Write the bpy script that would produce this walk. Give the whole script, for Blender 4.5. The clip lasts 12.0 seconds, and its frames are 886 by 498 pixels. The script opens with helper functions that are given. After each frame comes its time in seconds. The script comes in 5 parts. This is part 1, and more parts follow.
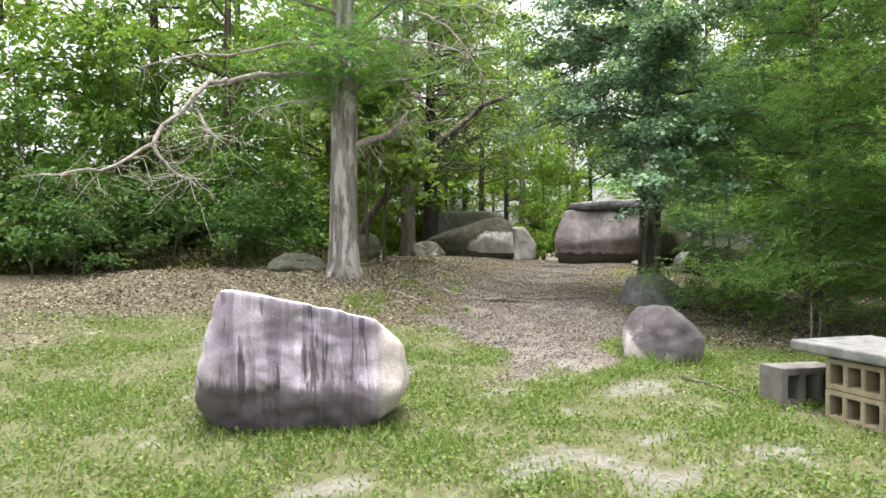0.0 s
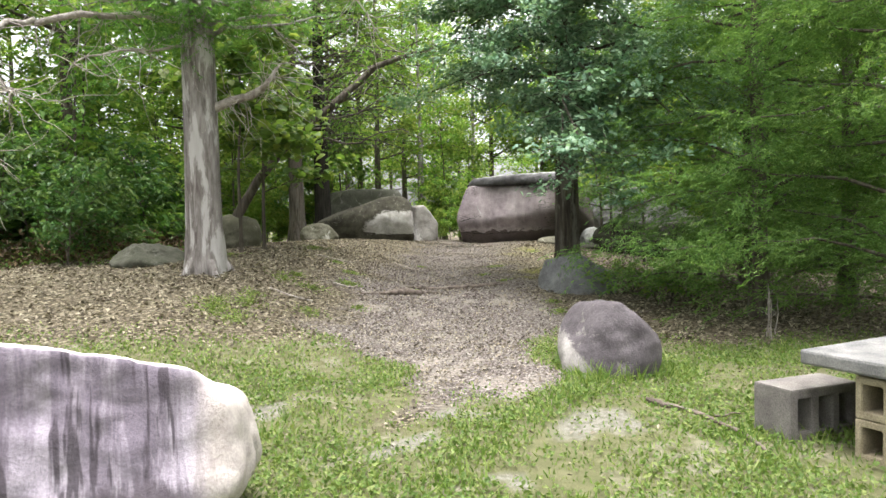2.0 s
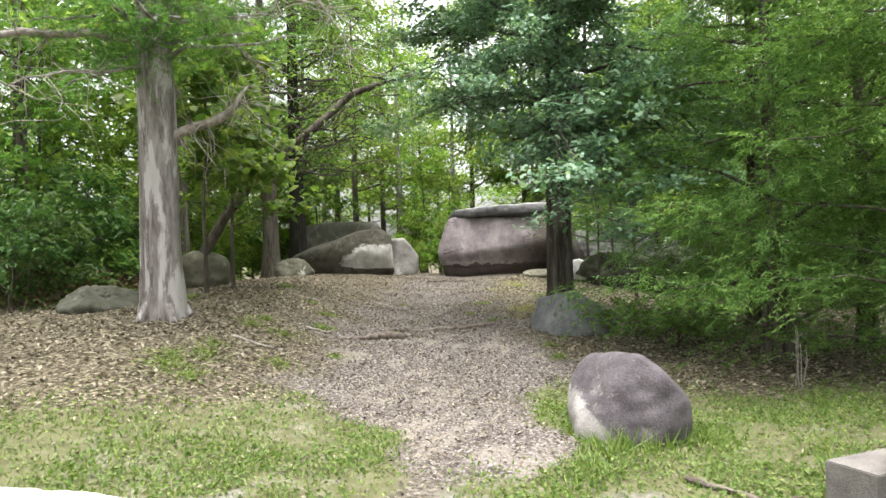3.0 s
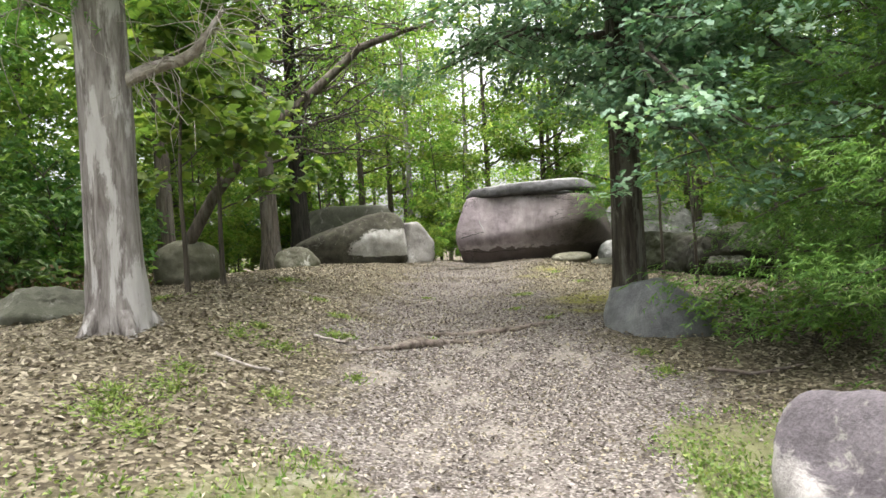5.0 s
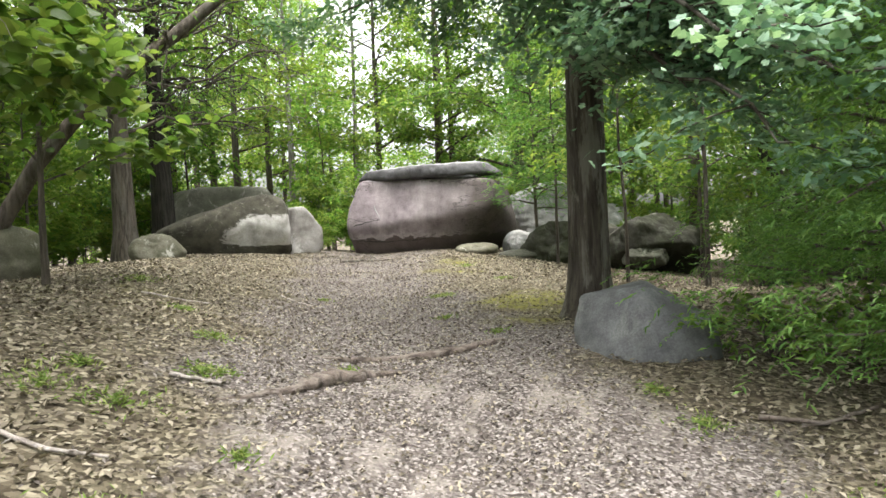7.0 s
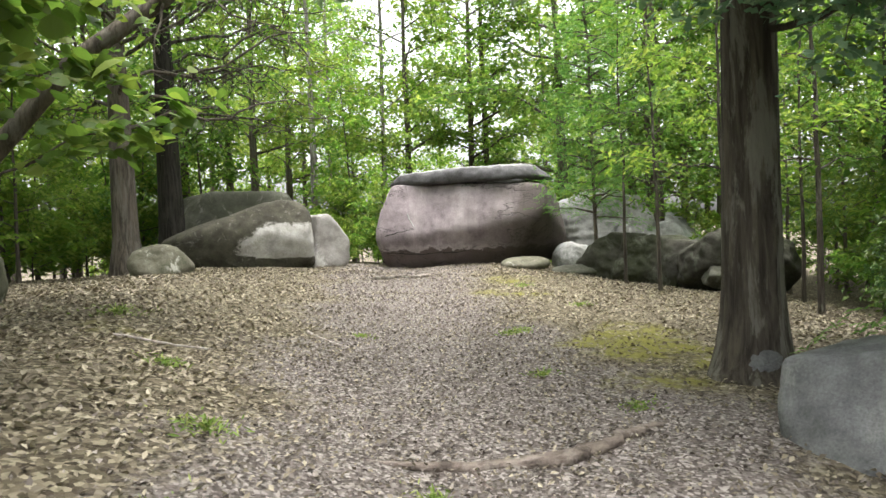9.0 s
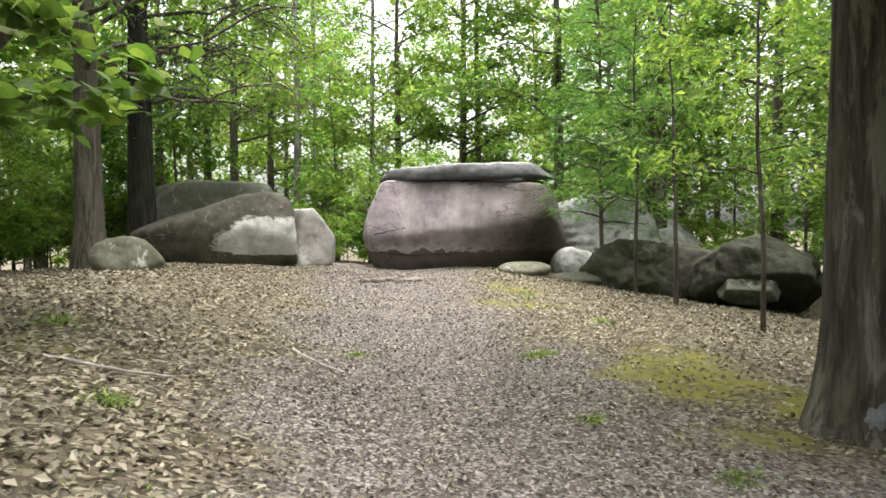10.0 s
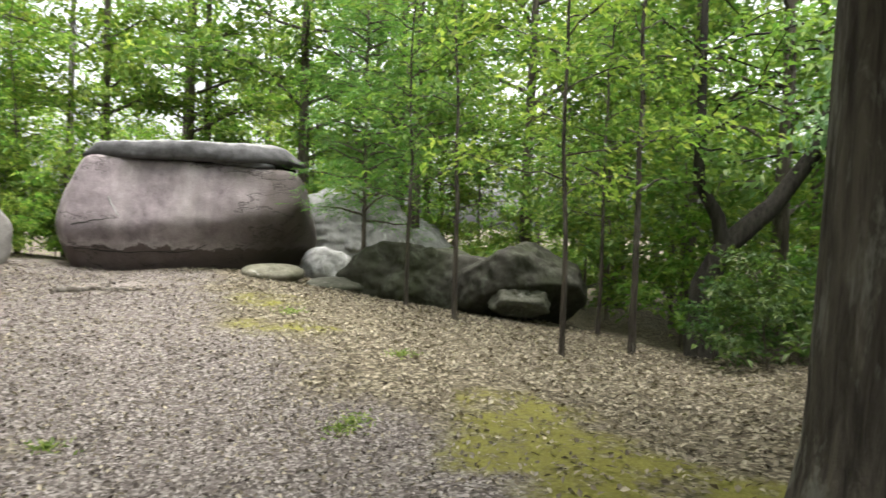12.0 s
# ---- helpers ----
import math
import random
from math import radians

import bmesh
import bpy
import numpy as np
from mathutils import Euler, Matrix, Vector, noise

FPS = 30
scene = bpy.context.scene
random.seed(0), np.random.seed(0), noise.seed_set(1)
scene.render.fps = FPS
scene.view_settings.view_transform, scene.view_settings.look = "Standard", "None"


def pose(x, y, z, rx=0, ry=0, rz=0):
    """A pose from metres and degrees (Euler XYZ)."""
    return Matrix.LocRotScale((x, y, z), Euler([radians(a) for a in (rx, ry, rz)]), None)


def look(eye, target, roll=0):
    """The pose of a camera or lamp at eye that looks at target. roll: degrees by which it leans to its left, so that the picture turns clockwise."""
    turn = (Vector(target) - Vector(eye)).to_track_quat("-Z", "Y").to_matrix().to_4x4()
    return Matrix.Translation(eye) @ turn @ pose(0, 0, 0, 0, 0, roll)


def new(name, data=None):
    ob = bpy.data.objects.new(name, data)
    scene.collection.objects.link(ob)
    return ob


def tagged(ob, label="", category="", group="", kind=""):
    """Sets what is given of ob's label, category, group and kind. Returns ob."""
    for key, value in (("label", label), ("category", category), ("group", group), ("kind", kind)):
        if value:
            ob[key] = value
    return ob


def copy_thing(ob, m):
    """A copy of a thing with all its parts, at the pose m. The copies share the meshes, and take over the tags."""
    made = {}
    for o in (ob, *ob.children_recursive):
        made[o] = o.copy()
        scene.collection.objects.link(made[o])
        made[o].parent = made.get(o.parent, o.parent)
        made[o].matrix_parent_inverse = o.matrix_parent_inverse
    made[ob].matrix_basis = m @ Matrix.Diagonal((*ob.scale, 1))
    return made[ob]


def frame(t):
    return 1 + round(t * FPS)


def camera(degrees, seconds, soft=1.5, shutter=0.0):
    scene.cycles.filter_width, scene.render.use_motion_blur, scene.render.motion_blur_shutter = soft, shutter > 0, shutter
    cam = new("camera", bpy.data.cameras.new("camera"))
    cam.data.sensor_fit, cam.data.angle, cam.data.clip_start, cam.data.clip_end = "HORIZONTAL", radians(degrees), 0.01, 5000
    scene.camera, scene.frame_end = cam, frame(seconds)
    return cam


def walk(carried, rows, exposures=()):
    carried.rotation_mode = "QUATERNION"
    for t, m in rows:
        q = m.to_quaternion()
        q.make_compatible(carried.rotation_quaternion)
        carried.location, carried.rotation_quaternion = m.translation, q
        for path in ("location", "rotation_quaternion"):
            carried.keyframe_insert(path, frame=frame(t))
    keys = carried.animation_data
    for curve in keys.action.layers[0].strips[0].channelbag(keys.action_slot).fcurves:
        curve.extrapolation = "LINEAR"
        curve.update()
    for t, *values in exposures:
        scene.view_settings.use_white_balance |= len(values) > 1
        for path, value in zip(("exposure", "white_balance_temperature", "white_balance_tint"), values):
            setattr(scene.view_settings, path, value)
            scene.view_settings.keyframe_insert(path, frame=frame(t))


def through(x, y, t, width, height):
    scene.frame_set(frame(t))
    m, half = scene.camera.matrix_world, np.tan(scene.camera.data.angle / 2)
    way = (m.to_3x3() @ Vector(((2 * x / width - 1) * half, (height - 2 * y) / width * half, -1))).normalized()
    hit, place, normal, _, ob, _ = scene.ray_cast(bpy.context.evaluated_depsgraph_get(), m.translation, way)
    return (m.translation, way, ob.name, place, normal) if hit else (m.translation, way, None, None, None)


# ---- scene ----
from mathutils import bvhtree

cam = camera(65.3, 12.0, 1.5, 0.15)
PATH = [
    (0, (0.001, -0.096, 1.448), (0.007, 1.904, 1.439), 0.3),
    (0.5, (0.095, 0.384, 1.425), (0.165, 2.383, 1.408), -0.9),
    (1, (0.149, 0.88, 1.452), (0.283, 2.875, 1.434), -1.0),
    (1.5, (0.178, 1.359, 1.463), (0.405, 3.346, 1.415), -1.3),
    (2, (0.173, 1.875, 1.497), (0.467, 3.852, 1.425), -1.3),
    (2.5, (0.184, 2.353, 1.548), (0.524, 4.324, 1.551), -1.1),
    (3, (0.225, 2.775, 1.574), (0.583, 4.742, 1.59), -1.9),
    (3.5, (0.291, 3.301, 1.586), (0.634, 5.271, 1.595), -0.5),
    (5.5, (0.141, 5.675, 1.528), (0.494, 7.643, 1.5), -4.0),
    (6, (0.178, 6.197, 1.555), (0.593, 8.153, 1.522), -3.6),
    (6.5, (0.201, 6.782, 1.581), (0.832, 8.68, 1.539), -3.8),
    (7, (0.215, 7.339, 1.564), (0.901, 9.217, 1.489), -2.6),
    (7.5, (0.277, 7.958, 1.575), (0.836, 9.878, 1.522), -1.2),
    (9.5, (0.443, 10.16, 1.674), (1.121, 12.041, 1.624), -1.7),
    (10, (0.477, 10.761, 1.695), (1.175, 12.634, 1.639), -0.3),
    (10.5, (0.517, 11.348, 1.739), (1.209, 13.223, 1.676), 0.4),
    (11, (0.582, 11.876, 1.78), (1.298, 13.742, 1.714), 0.4),
    (11.5, (0.722, 12.456, 1.8), (1.674, 14.213, 1.724), 0.7),
    (12, (0.927, 12.81, 1.82), (2.3, 14.262, 1.75), 2.2),
]
walk(cam, [(t, look(eye, target, roll)) for t, eye, target, roll in PATH], [(0, 1.82), (3.5, 2.0), (5.5, 2.02), (6.5, 2.15), (9.5, 2.18), (11, 2.08), (12, 2.02)])

# ---- world and light ----
world = bpy.data.worlds.new("overcast_sky")
scene.world = world
world.use_nodes = True
wn = world.node_tree.nodes
wl = world.node_tree.links
sky = wn.new("ShaderNodeTexSky")
sky.sky_type = "NISHITA"
sky.sun_disc = False
sky.sun_elevation = radians(87)
sky.sun_rotation = radians(217)
sky.dust_density = 6.0
sky.air_density = 1.2
grey = wn.new("ShaderNodeHueSaturation")
grey.inputs["Saturation"].default_value = 0.15
wl.new(sky.outputs[0], grey.inputs["Color"])
wl.new(grey.outputs[0], wn["Background"].inputs["Color"])
wn["Background"].inputs["Strength"].default_value = 0.15
sun_data = bpy.data.lights.new("sun", "SUN")
sun_data.energy = 1.3
sun_data.angle = radians(50)
sun_data.color = (1.0, 0.96, 0.9)
sun = new("sun", sun_data)
sun.matrix_world = look((-2, -1, 60), (0, 0, 0))

# ---- small tools ----
RNG = np.random.default_rng(7)


def smooth(a, b, v):
    t = np.clip((np.asarray(v, float) - a) / (b - a), 0.0, 1.0)
    return t * t * (3 - 2 * t)


def path_x(y):
    """Middle line of the trodden path."""
    return 0.9 + 0.006 * np.asarray(y, float) ** 2


def ground_z(x, y):
    """Height of the ground: a gentle climb to a crest, a bank beside the path, a falling slope on the far side."""
    x, y = np.asarray(x, float), np.asarray(y, float)
    yc = np.clip(y, -40, 60)
    z = 0.022 * np.clip(yc, -20, 12) + 0.26 * smooth(9.5, 13.5, yc) + 0.30 * smooth(14, 25, yc) - 1.6 * smooth(27, 48, yc)
    u = x - path_x(np.clip(yc, 0, 30))
    z = z + (0.5 - 0.3 * smooth(17, 25, yc)) * smooth(0.3, 3.4, -u) * smooth(5, 11, yc) - 0.25 * smooth(4, 12, -u) * smooth(5, 11, yc)
    z = z - 0.105 * np.clip(u - 2.2, 0, 11) * smooth(13, 18, yc)
    z = z - 0.05 * smooth(0.2, 1.2, 1.3 - np.abs(u)) * smooth(7, 10, yc)
    z = z + 0.035 * np.sin(x * 1.3 + 0.7 * y) * np.cos(0.9 * y - 0.4 * x) + 0.018 * np.sin(3.1 * x - 1.2 * y) * np.sin(2.3 * y + x)
    return z


def gz(x, y):
    return float(ground_z(x, y))


def mesh_from(name, verts, faces, mat, smooth_faces=True):
    me = bpy.data.meshes.new(name)
    me.from_pydata(verts if isinstance(verts, list) else verts.tolist(), [], faces if isinstance(faces, list) else faces.tolist())
    me.materials.append(mat)
    if smooth_faces:
        me.polygons.foreach_set("use_smooth", [True] * len(me.polygons))
    me.update()
    return me


def part(name, data, mat=None, parent=None, label=""):
    """Links a mesh or bmesh as one object under its thing."""
    if isinstance(data, bmesh.types.BMesh):
        me = bpy.data.meshes.new(name)
        data.to_mesh(me)
        data.free()
        me.materials.append(mat)
        data = me
    ob = new(name, data)
    ob.parent = parent
    if label:
        tagged(ob, label)
    return ob


def thing(name, label, category, group="", at=(0, 0, 0), turn=0.0):
    ob = new(name)
    ob.matrix_world = pose(*at, 0, 0, turn)
    return tagged(ob, label, category, group)


# ---- materials ----
class Nodes:
    """A short way to wire a node material."""

    def __init__(self, name):
        self.mat = bpy.data.materials.new(name)
        self.mat.use_nodes = True
        self.t = self.mat.node_tree
        self.bsdf = self.t.nodes["Principled BSDF"]
        self.out = self.t.nodes["Material Output"]

    def link(self, a, b):
        self.t.links.new(a, b)

    def put(self, socket, v):
        if isinstance(v, bpy.types.NodeSocket):
            self.link(v, socket)
        else:
            socket.default_value = (*v, 1) if isinstance(v, tuple) and len(v) == 3 and socket.type == "RGBA" else v

    def coords(self, kind="Object", scale=(1, 1, 1)):
        tc = self.t.nodes.new("ShaderNodeTexCoord")
        mp = self.t.nodes.new("ShaderNodeMapping")
        mp.inputs["Scale"].default_value = scale
        self.link(tc.outputs[kind], mp.inputs["Vector"])
        return mp.outputs[0]

    def place(self, scale=(1, 1, 1)):
        g = self.t.nodes.new("ShaderNodeNewGeometry")
        mp = self.t.nodes.new("ShaderNodeMapping")
        mp.inputs["Scale"].default_value = scale
        self.link(g.outputs["Position"], mp.inputs["Vector"])
        return mp.outputs[0]

    def noise(self, vec, scale, detail=5.0, rough=0.6, distort=0.0):
        n = self.t.nodes.new("ShaderNodeTexNoise")
        n.inputs["Scale"].default_value, n.inputs["Detail"].default_value = scale, detail
        n.inputs["Roughness"].default_value, n.inputs["Distortion"].default_value = rough, distort
        self.link(vec, n.inputs["Vector"])
        return n.outputs[0]

    def cells(self, vec, scale, output="Distance", feature="F1"):
        n = self.t.nodes.new("ShaderNodeTexVoronoi")
        n.feature = feature
        n.inputs["Scale"].default_value = scale
        self.link(vec, n.inputs["Vector"])
        return n.outputs[output]

    def ramp(self, fac, *stops):
        r = self.t.nodes.new("ShaderNodeValToRGB")
        els = r.color_ramp.elements
        while len(els) < len(stops):
            els.new(0.5)
        for e, (p, c) in zip(els, stops):
            e.position = p
            e.color = (c, c, c, 1) if isinstance(c, (int, float)) else (*c, 1)
        self.put(r.inputs[0], fac)
        return r.outputs[0]

    def mix(self, fac, a, b, mode="MIX"):
        m = self.t.nodes.new("ShaderNodeMix")
        m.data_type, m.blend_type = "RGBA", mode
        self.put(m.inputs[0], fac)
        self.put(m.inputs[6], a)
        self.put(m.inputs[7], b)
        return m.outputs[2]

    def math(self, op, a, b=0.5):
        m = self.t.nodes.new("ShaderNodeMath")
        m.operation = op
        m.use_clamp = op not in ("POWER", "SUBTRACT")
        self.put(m.inputs[0], a)
        self.put(m.inputs[1], b)
        return m.outputs[0]

    def attr(self, name):
        a = self.t.nodes.new("ShaderNodeAttribute")
        a.attribute_name = name
        return a.outputs["Fac"]

    def island(self):
        return self.t.nodes.new("ShaderNodeNewGeometry").outputs["Random Per Island"]

    def object_random(self):
        return self.t.nodes.new("ShaderNodeObjectInfo").outputs["Random"]

    def up(self):
        g = self.t.nodes.new("ShaderNodeNewGeometry")
        s = self.t.nodes.new("ShaderNodeSeparateXYZ")
        self.link(g.outputs["Normal"], s.inputs[0])
        return s.outputs[2]

    def finish(self, color, rough=0.85, bump=None, depth=0.02, strength=0.6, spec=0.3):
        self.put(self.bsdf.inputs["Base Color"], color)
        self.put(self.bsdf.inputs["Roughness"], rough)
        self.bsdf.inputs["Specular IOR Level"].default_value = spec
        if bump is not None:
            b = self.t.nodes.new("ShaderNodeBump")
            b.inputs["Distance"].default_value = depth
            b.inputs["Strength"].default_value = strength
            self.link(bump, b.inputs["Height"])
            self.link(b.outputs[0], self.bsdf.inputs["Normal"])
        return self.mat


def rock_material(name, light, dark, stain, lichen, lichen_amount=0.5, stain_amount=0.5):
    n = Nodes(name)
    v = n.place()
    broad, mid, fine = n.noise(v, 0.9, 4), n.noise(v, 5, 6, 0.65), n.noise(v, 60, 4, 0.7)
    c = n.mix(n.ramp(mid, (0.35, 0), (0.68, 1)), dark, light)
    c = n.mix(n.math("MULTIPLY", n.ramp(broad, (0.42, 0), (0.62, 1)), stain_amount), c, stain)
    spots = n.noise(n.place((1, 1, 0.7)), 3.2, 8, 0.72, 0.6)
    c = n.mix(n.math("MULTIPLY", n.ramp(spots, (0.56, 0), (0.63, 1)), lichen_amount), c, lichen)
    c = n.mix(0.35, c, n.ramp(fine, (0.3, 0.15), (0.75, 0.95)), "OVERLAY")
    return n.finish(c, 0.9, n.math("ADD", n.math("MULTIPLY", mid, 0.6), n.math("MULTIPLY", fine, 0.25)), 0.04, 0.7, 0.2)


def top_lit_material(name, light, dark, lit_top):
    """Dark stained rock with light from above painted in: tops paler, sides left dark."""
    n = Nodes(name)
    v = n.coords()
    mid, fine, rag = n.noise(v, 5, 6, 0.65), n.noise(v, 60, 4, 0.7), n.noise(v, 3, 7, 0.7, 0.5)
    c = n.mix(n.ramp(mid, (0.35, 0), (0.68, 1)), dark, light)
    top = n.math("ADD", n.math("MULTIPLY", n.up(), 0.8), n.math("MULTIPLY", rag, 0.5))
    # paler by upward normal, top light put into the colour
    c = n.mix(n.ramp(top, (0.86, 0), (1.04, 1)), c, n.mix(n.ramp(mid, (0.35, 0), (0.65, 1)), lit_top, (0.15, 0.15, 0.142)))
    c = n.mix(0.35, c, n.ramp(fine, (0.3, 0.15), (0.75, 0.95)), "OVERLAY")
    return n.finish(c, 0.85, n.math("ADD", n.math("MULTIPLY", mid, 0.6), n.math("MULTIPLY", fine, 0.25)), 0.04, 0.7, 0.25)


def streaked_material():
    """Pale lilac granite: dark water streaks down its face, a darker foot, a paler up-facing crest and a bleached end
    (object space).
    """
    n = Nodes("streaked_granite")
    v = n.coords()
    g = n.t.nodes.new("ShaderNodeSeparateXYZ")
    n.link(v, g.inputs[0])
    run = n.noise(n.coords("Object", (8.5, 3, 0.8)), 1.0, 5, 0.65, 0.7)
    thin = n.noise(n.coords("Object", (15, 5, 0.9)), 1.0, 3, 0.55, 0.25)
    broad, mid, fine = n.noise(v, 1.7, 4, 0.6), n.noise(v, 9, 6, 0.7), n.noise(v, 75, 4, 0.7)

    def band(value, lo, hi, low_v=0.0, high_v=1.0):
        m = n.t.nodes.new("ShaderNodeMapRange")
        m.interpolation_type = "SMOOTHSTEP"
        n.put(m.inputs["Value"], value)
        m.inputs["From Min"].default_value, m.inputs["From Max"].default_value = lo, hi
        m.inputs["To Min"].default_value, m.inputs["To Max"].default_value = low_v, high_v
        return m.outputs[0]

    c = n.mix(n.ramp(broad, (0.3, 0), (0.66, 1)), (0.235, 0.2, 0.252), (0.46, 0.41, 0.475))
    c = n.mix(n.math("MULTIPLY", n.ramp(mid, (0.42, 0), (0.7, 1)), 0.45), c, (0.17, 0.15, 0.165))
    upper = band(g.outputs[2], 0.5, 0.78)
    c = n.mix(n.math("MULTIPLY", upper, 0.45), c, (0.2, 0.178, 0.2))
    middle = n.math("MULTIPLY", band(g.outputs[0], -0.68, -0.5), band(g.outputs[0], 0.62, 0.4))
    c = n.mix(n.math("MULTIPLY", n.math("MULTIPLY", n.ramp(run, (0.45, 0), (0.56, 1)), middle), 0.72), c, (0.12, 0.096, 0.13))
    c = n.mix(n.math("MULTIPLY", n.math("MULTIPLY", n.ramp(thin, (0.555, 0), (0.61, 1)), middle), 0.85), c, (0.05, 0.04, 0.05))
    end = n.math("ADD", band(g.outputs[0], 0.3, 0.75), n.math("MULTIPLY", n.math("SUBTRACT", broad, 0.5), 0.6))
    c = n.mix(n.math("MULTIPLY", n.ramp(end, (0.45, 0), (0.75, 1)), 0.9), c, n.mix(n.ramp(mid, (0.35, 0), (0.65, 1)), (0.38, 0.33, 0.31), (0.52, 0.47, 0.44)))
    dark_foot = n.math("ADD", band(g.outputs[2], 0.5, 0.12), n.math("MULTIPLY", n.math("SUBTRACT", run, 0.45), 1.7))
    c = n.mix(n.math("MULTIPLY", n.math("MULTIPLY", n.ramp(dark_foot, (0.4, 0), (0.6, 1)), band(g.outputs[0], 0.66, 0.4)), 0.85), c, (0.11, 0.09, 0.11))
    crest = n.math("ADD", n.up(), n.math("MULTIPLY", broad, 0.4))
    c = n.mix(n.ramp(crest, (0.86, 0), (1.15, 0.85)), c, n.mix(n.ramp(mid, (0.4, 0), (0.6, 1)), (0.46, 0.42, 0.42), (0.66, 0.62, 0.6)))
    c = n.mix(0.3, c, n.ramp(fine, (0.3, 0.2), (0.75, 0.95)), "OVERLAY")
    return n.finish(c, 0.8, n.math("ADD", n.math("MULTIPLY", mid, 0.5), n.math("MULTIPLY", fine, 0.25)), 0.03, 0.6, 0.3)


def bark_material(name, light, dark, patch, patch_amount=0.4, ridge=11.0, tall=1.2):
    n = Nodes(name)
    v = n.coords("Object", (ridge, ridge, tall))
    ridges = n.noise(v, 1.6, 6, 0.65, 0.5)
    broad, fine = n.noise(n.coords("Object", (4.5, 4.5, 0.8)), 1.4, 6, 0.7, 0.4), n.noise(n.coords(), 40, 4)
    c = n.mix(n.ramp(ridges, (0.36, 0), (0.62, 1)), dark, light)
    c = n.mix(n.math("MULTIPLY", n.ramp(broad, (0.515, 0), (0.58, 1)), patch_amount), c, patch)
    return n.finish(c, 0.92, n.math("ADD", n.math("MULTIPLY", ridges, 0.8), n.math("MULTIPLY", fine, 0.15)), 0.05, 0.9, 0.15)


def leaf_material(name, a, b, c3, through=0.35, gloss=0.45):
    """Leaf blades: colour varies leaf by leaf and tree by tree; light shines through."""
    n = Nodes(name)
    col = n.ramp(n.island(), (0.0, a), (0.55, b), (1.0, c3))
    hue = n.t.nodes.new("ShaderNodeHueSaturation")
    n.link(col, hue.inputs["Color"])
    n.put(hue.inputs["Hue"], n.math("ADD", 0.485, n.math("MULTIPLY", n.object_random(), 0.03)))
    n.put(hue.inputs["Value"], n.math("ADD", 0.8, n.math("MULTIPLY", n.object_random(), 0.2)))
    n.finish(hue.outputs[0], gloss, None, spec=0.35)
    tr = n.t.nodes.new("ShaderNodeBsdfTranslucent")
    n.link(n.mix(0.5, hue.outputs[0], (0.9, 1.0, 0.25), "MULTIPLY"), tr.inputs["Color"])
    bright = n.t.nodes.new("ShaderNodeMixShader")
    bright.inputs[0].default_value = through
    n.link(n.bsdf.outputs[0], bright.inputs[1])
    n.link(tr.outputs[0], bright.inputs[2])
    n.link(bright.outputs[0], n.out.inputs["Surface"])
    return n.mat


def twotone_material(name, dark_a, dark_b, pale_a, pale_b, x0, x1, z0, z1, wob=0.5, foot=0.0):
    """Rock with a weathered dark skin and a bleached lower face, split along a ragged line (object space)."""
    n = Nodes(name)
    v = n.coords()
    mid, fine, rag = n.noise(v, 4, 6, 0.65), n.noise(v, 55, 4, 0.7), n.noise(v, 2.6, 9, 0.8, 0.8)
    g = n.t.nodes.new("ShaderNodeSeparateXYZ")
    n.link(v, g.inputs[0])

    def step(value, a, b):
        m = n.t.nodes.new("ShaderNodeMapRange")
        n.put(m.inputs["Value"], value)
        m.inputs["From Min"].default_value, m.inputs["From Max"].default_value = a, b
        return m.outputs[0]

    face = n.math("MULTIPLY", step(g.outputs[0], x0, x1), step(g.outputs[2], z1, z0))
    if foot:
        face = n.math("MULTIPLY", face, step(g.outputs[2], foot * 0.4, foot))
    mask = n.ramp(n.math("ADD", n.math("MULTIPLY", face, 0.75), n.math("MULTIPLY", rag, wob)), (0.56, 0), (0.62, 1))
    dark = n.mix(n.ramp(mid, (0.35, 0), (0.65, 1)), dark_a, dark_b)
    pale = n.mix(n.ramp(mid, (0.35, 0), (0.65, 1)), pale_a, pale_b)
    c = n.mix(mask, dark, pale)
    c = n.mix(n.math("MULTIPLY", n.ramp(n.noise(v, 7, 7, 0.75, 0.6), (0.58, 0), (0.64, 1)), 0.45), c, (0.27, 0.26, 0.23))
    c = n.mix(0.35, c, n.ramp(fine, (0.3, 0.15), (0.75, 0.95)), "OVERLAY")
    return n.finish(c, 0.9, n.math("ADD", n.math("MULTIPLY", mid, 0.6), n.math("MULTIPLY", fine, 0.25)), 0.04, 0.7, 0.2)


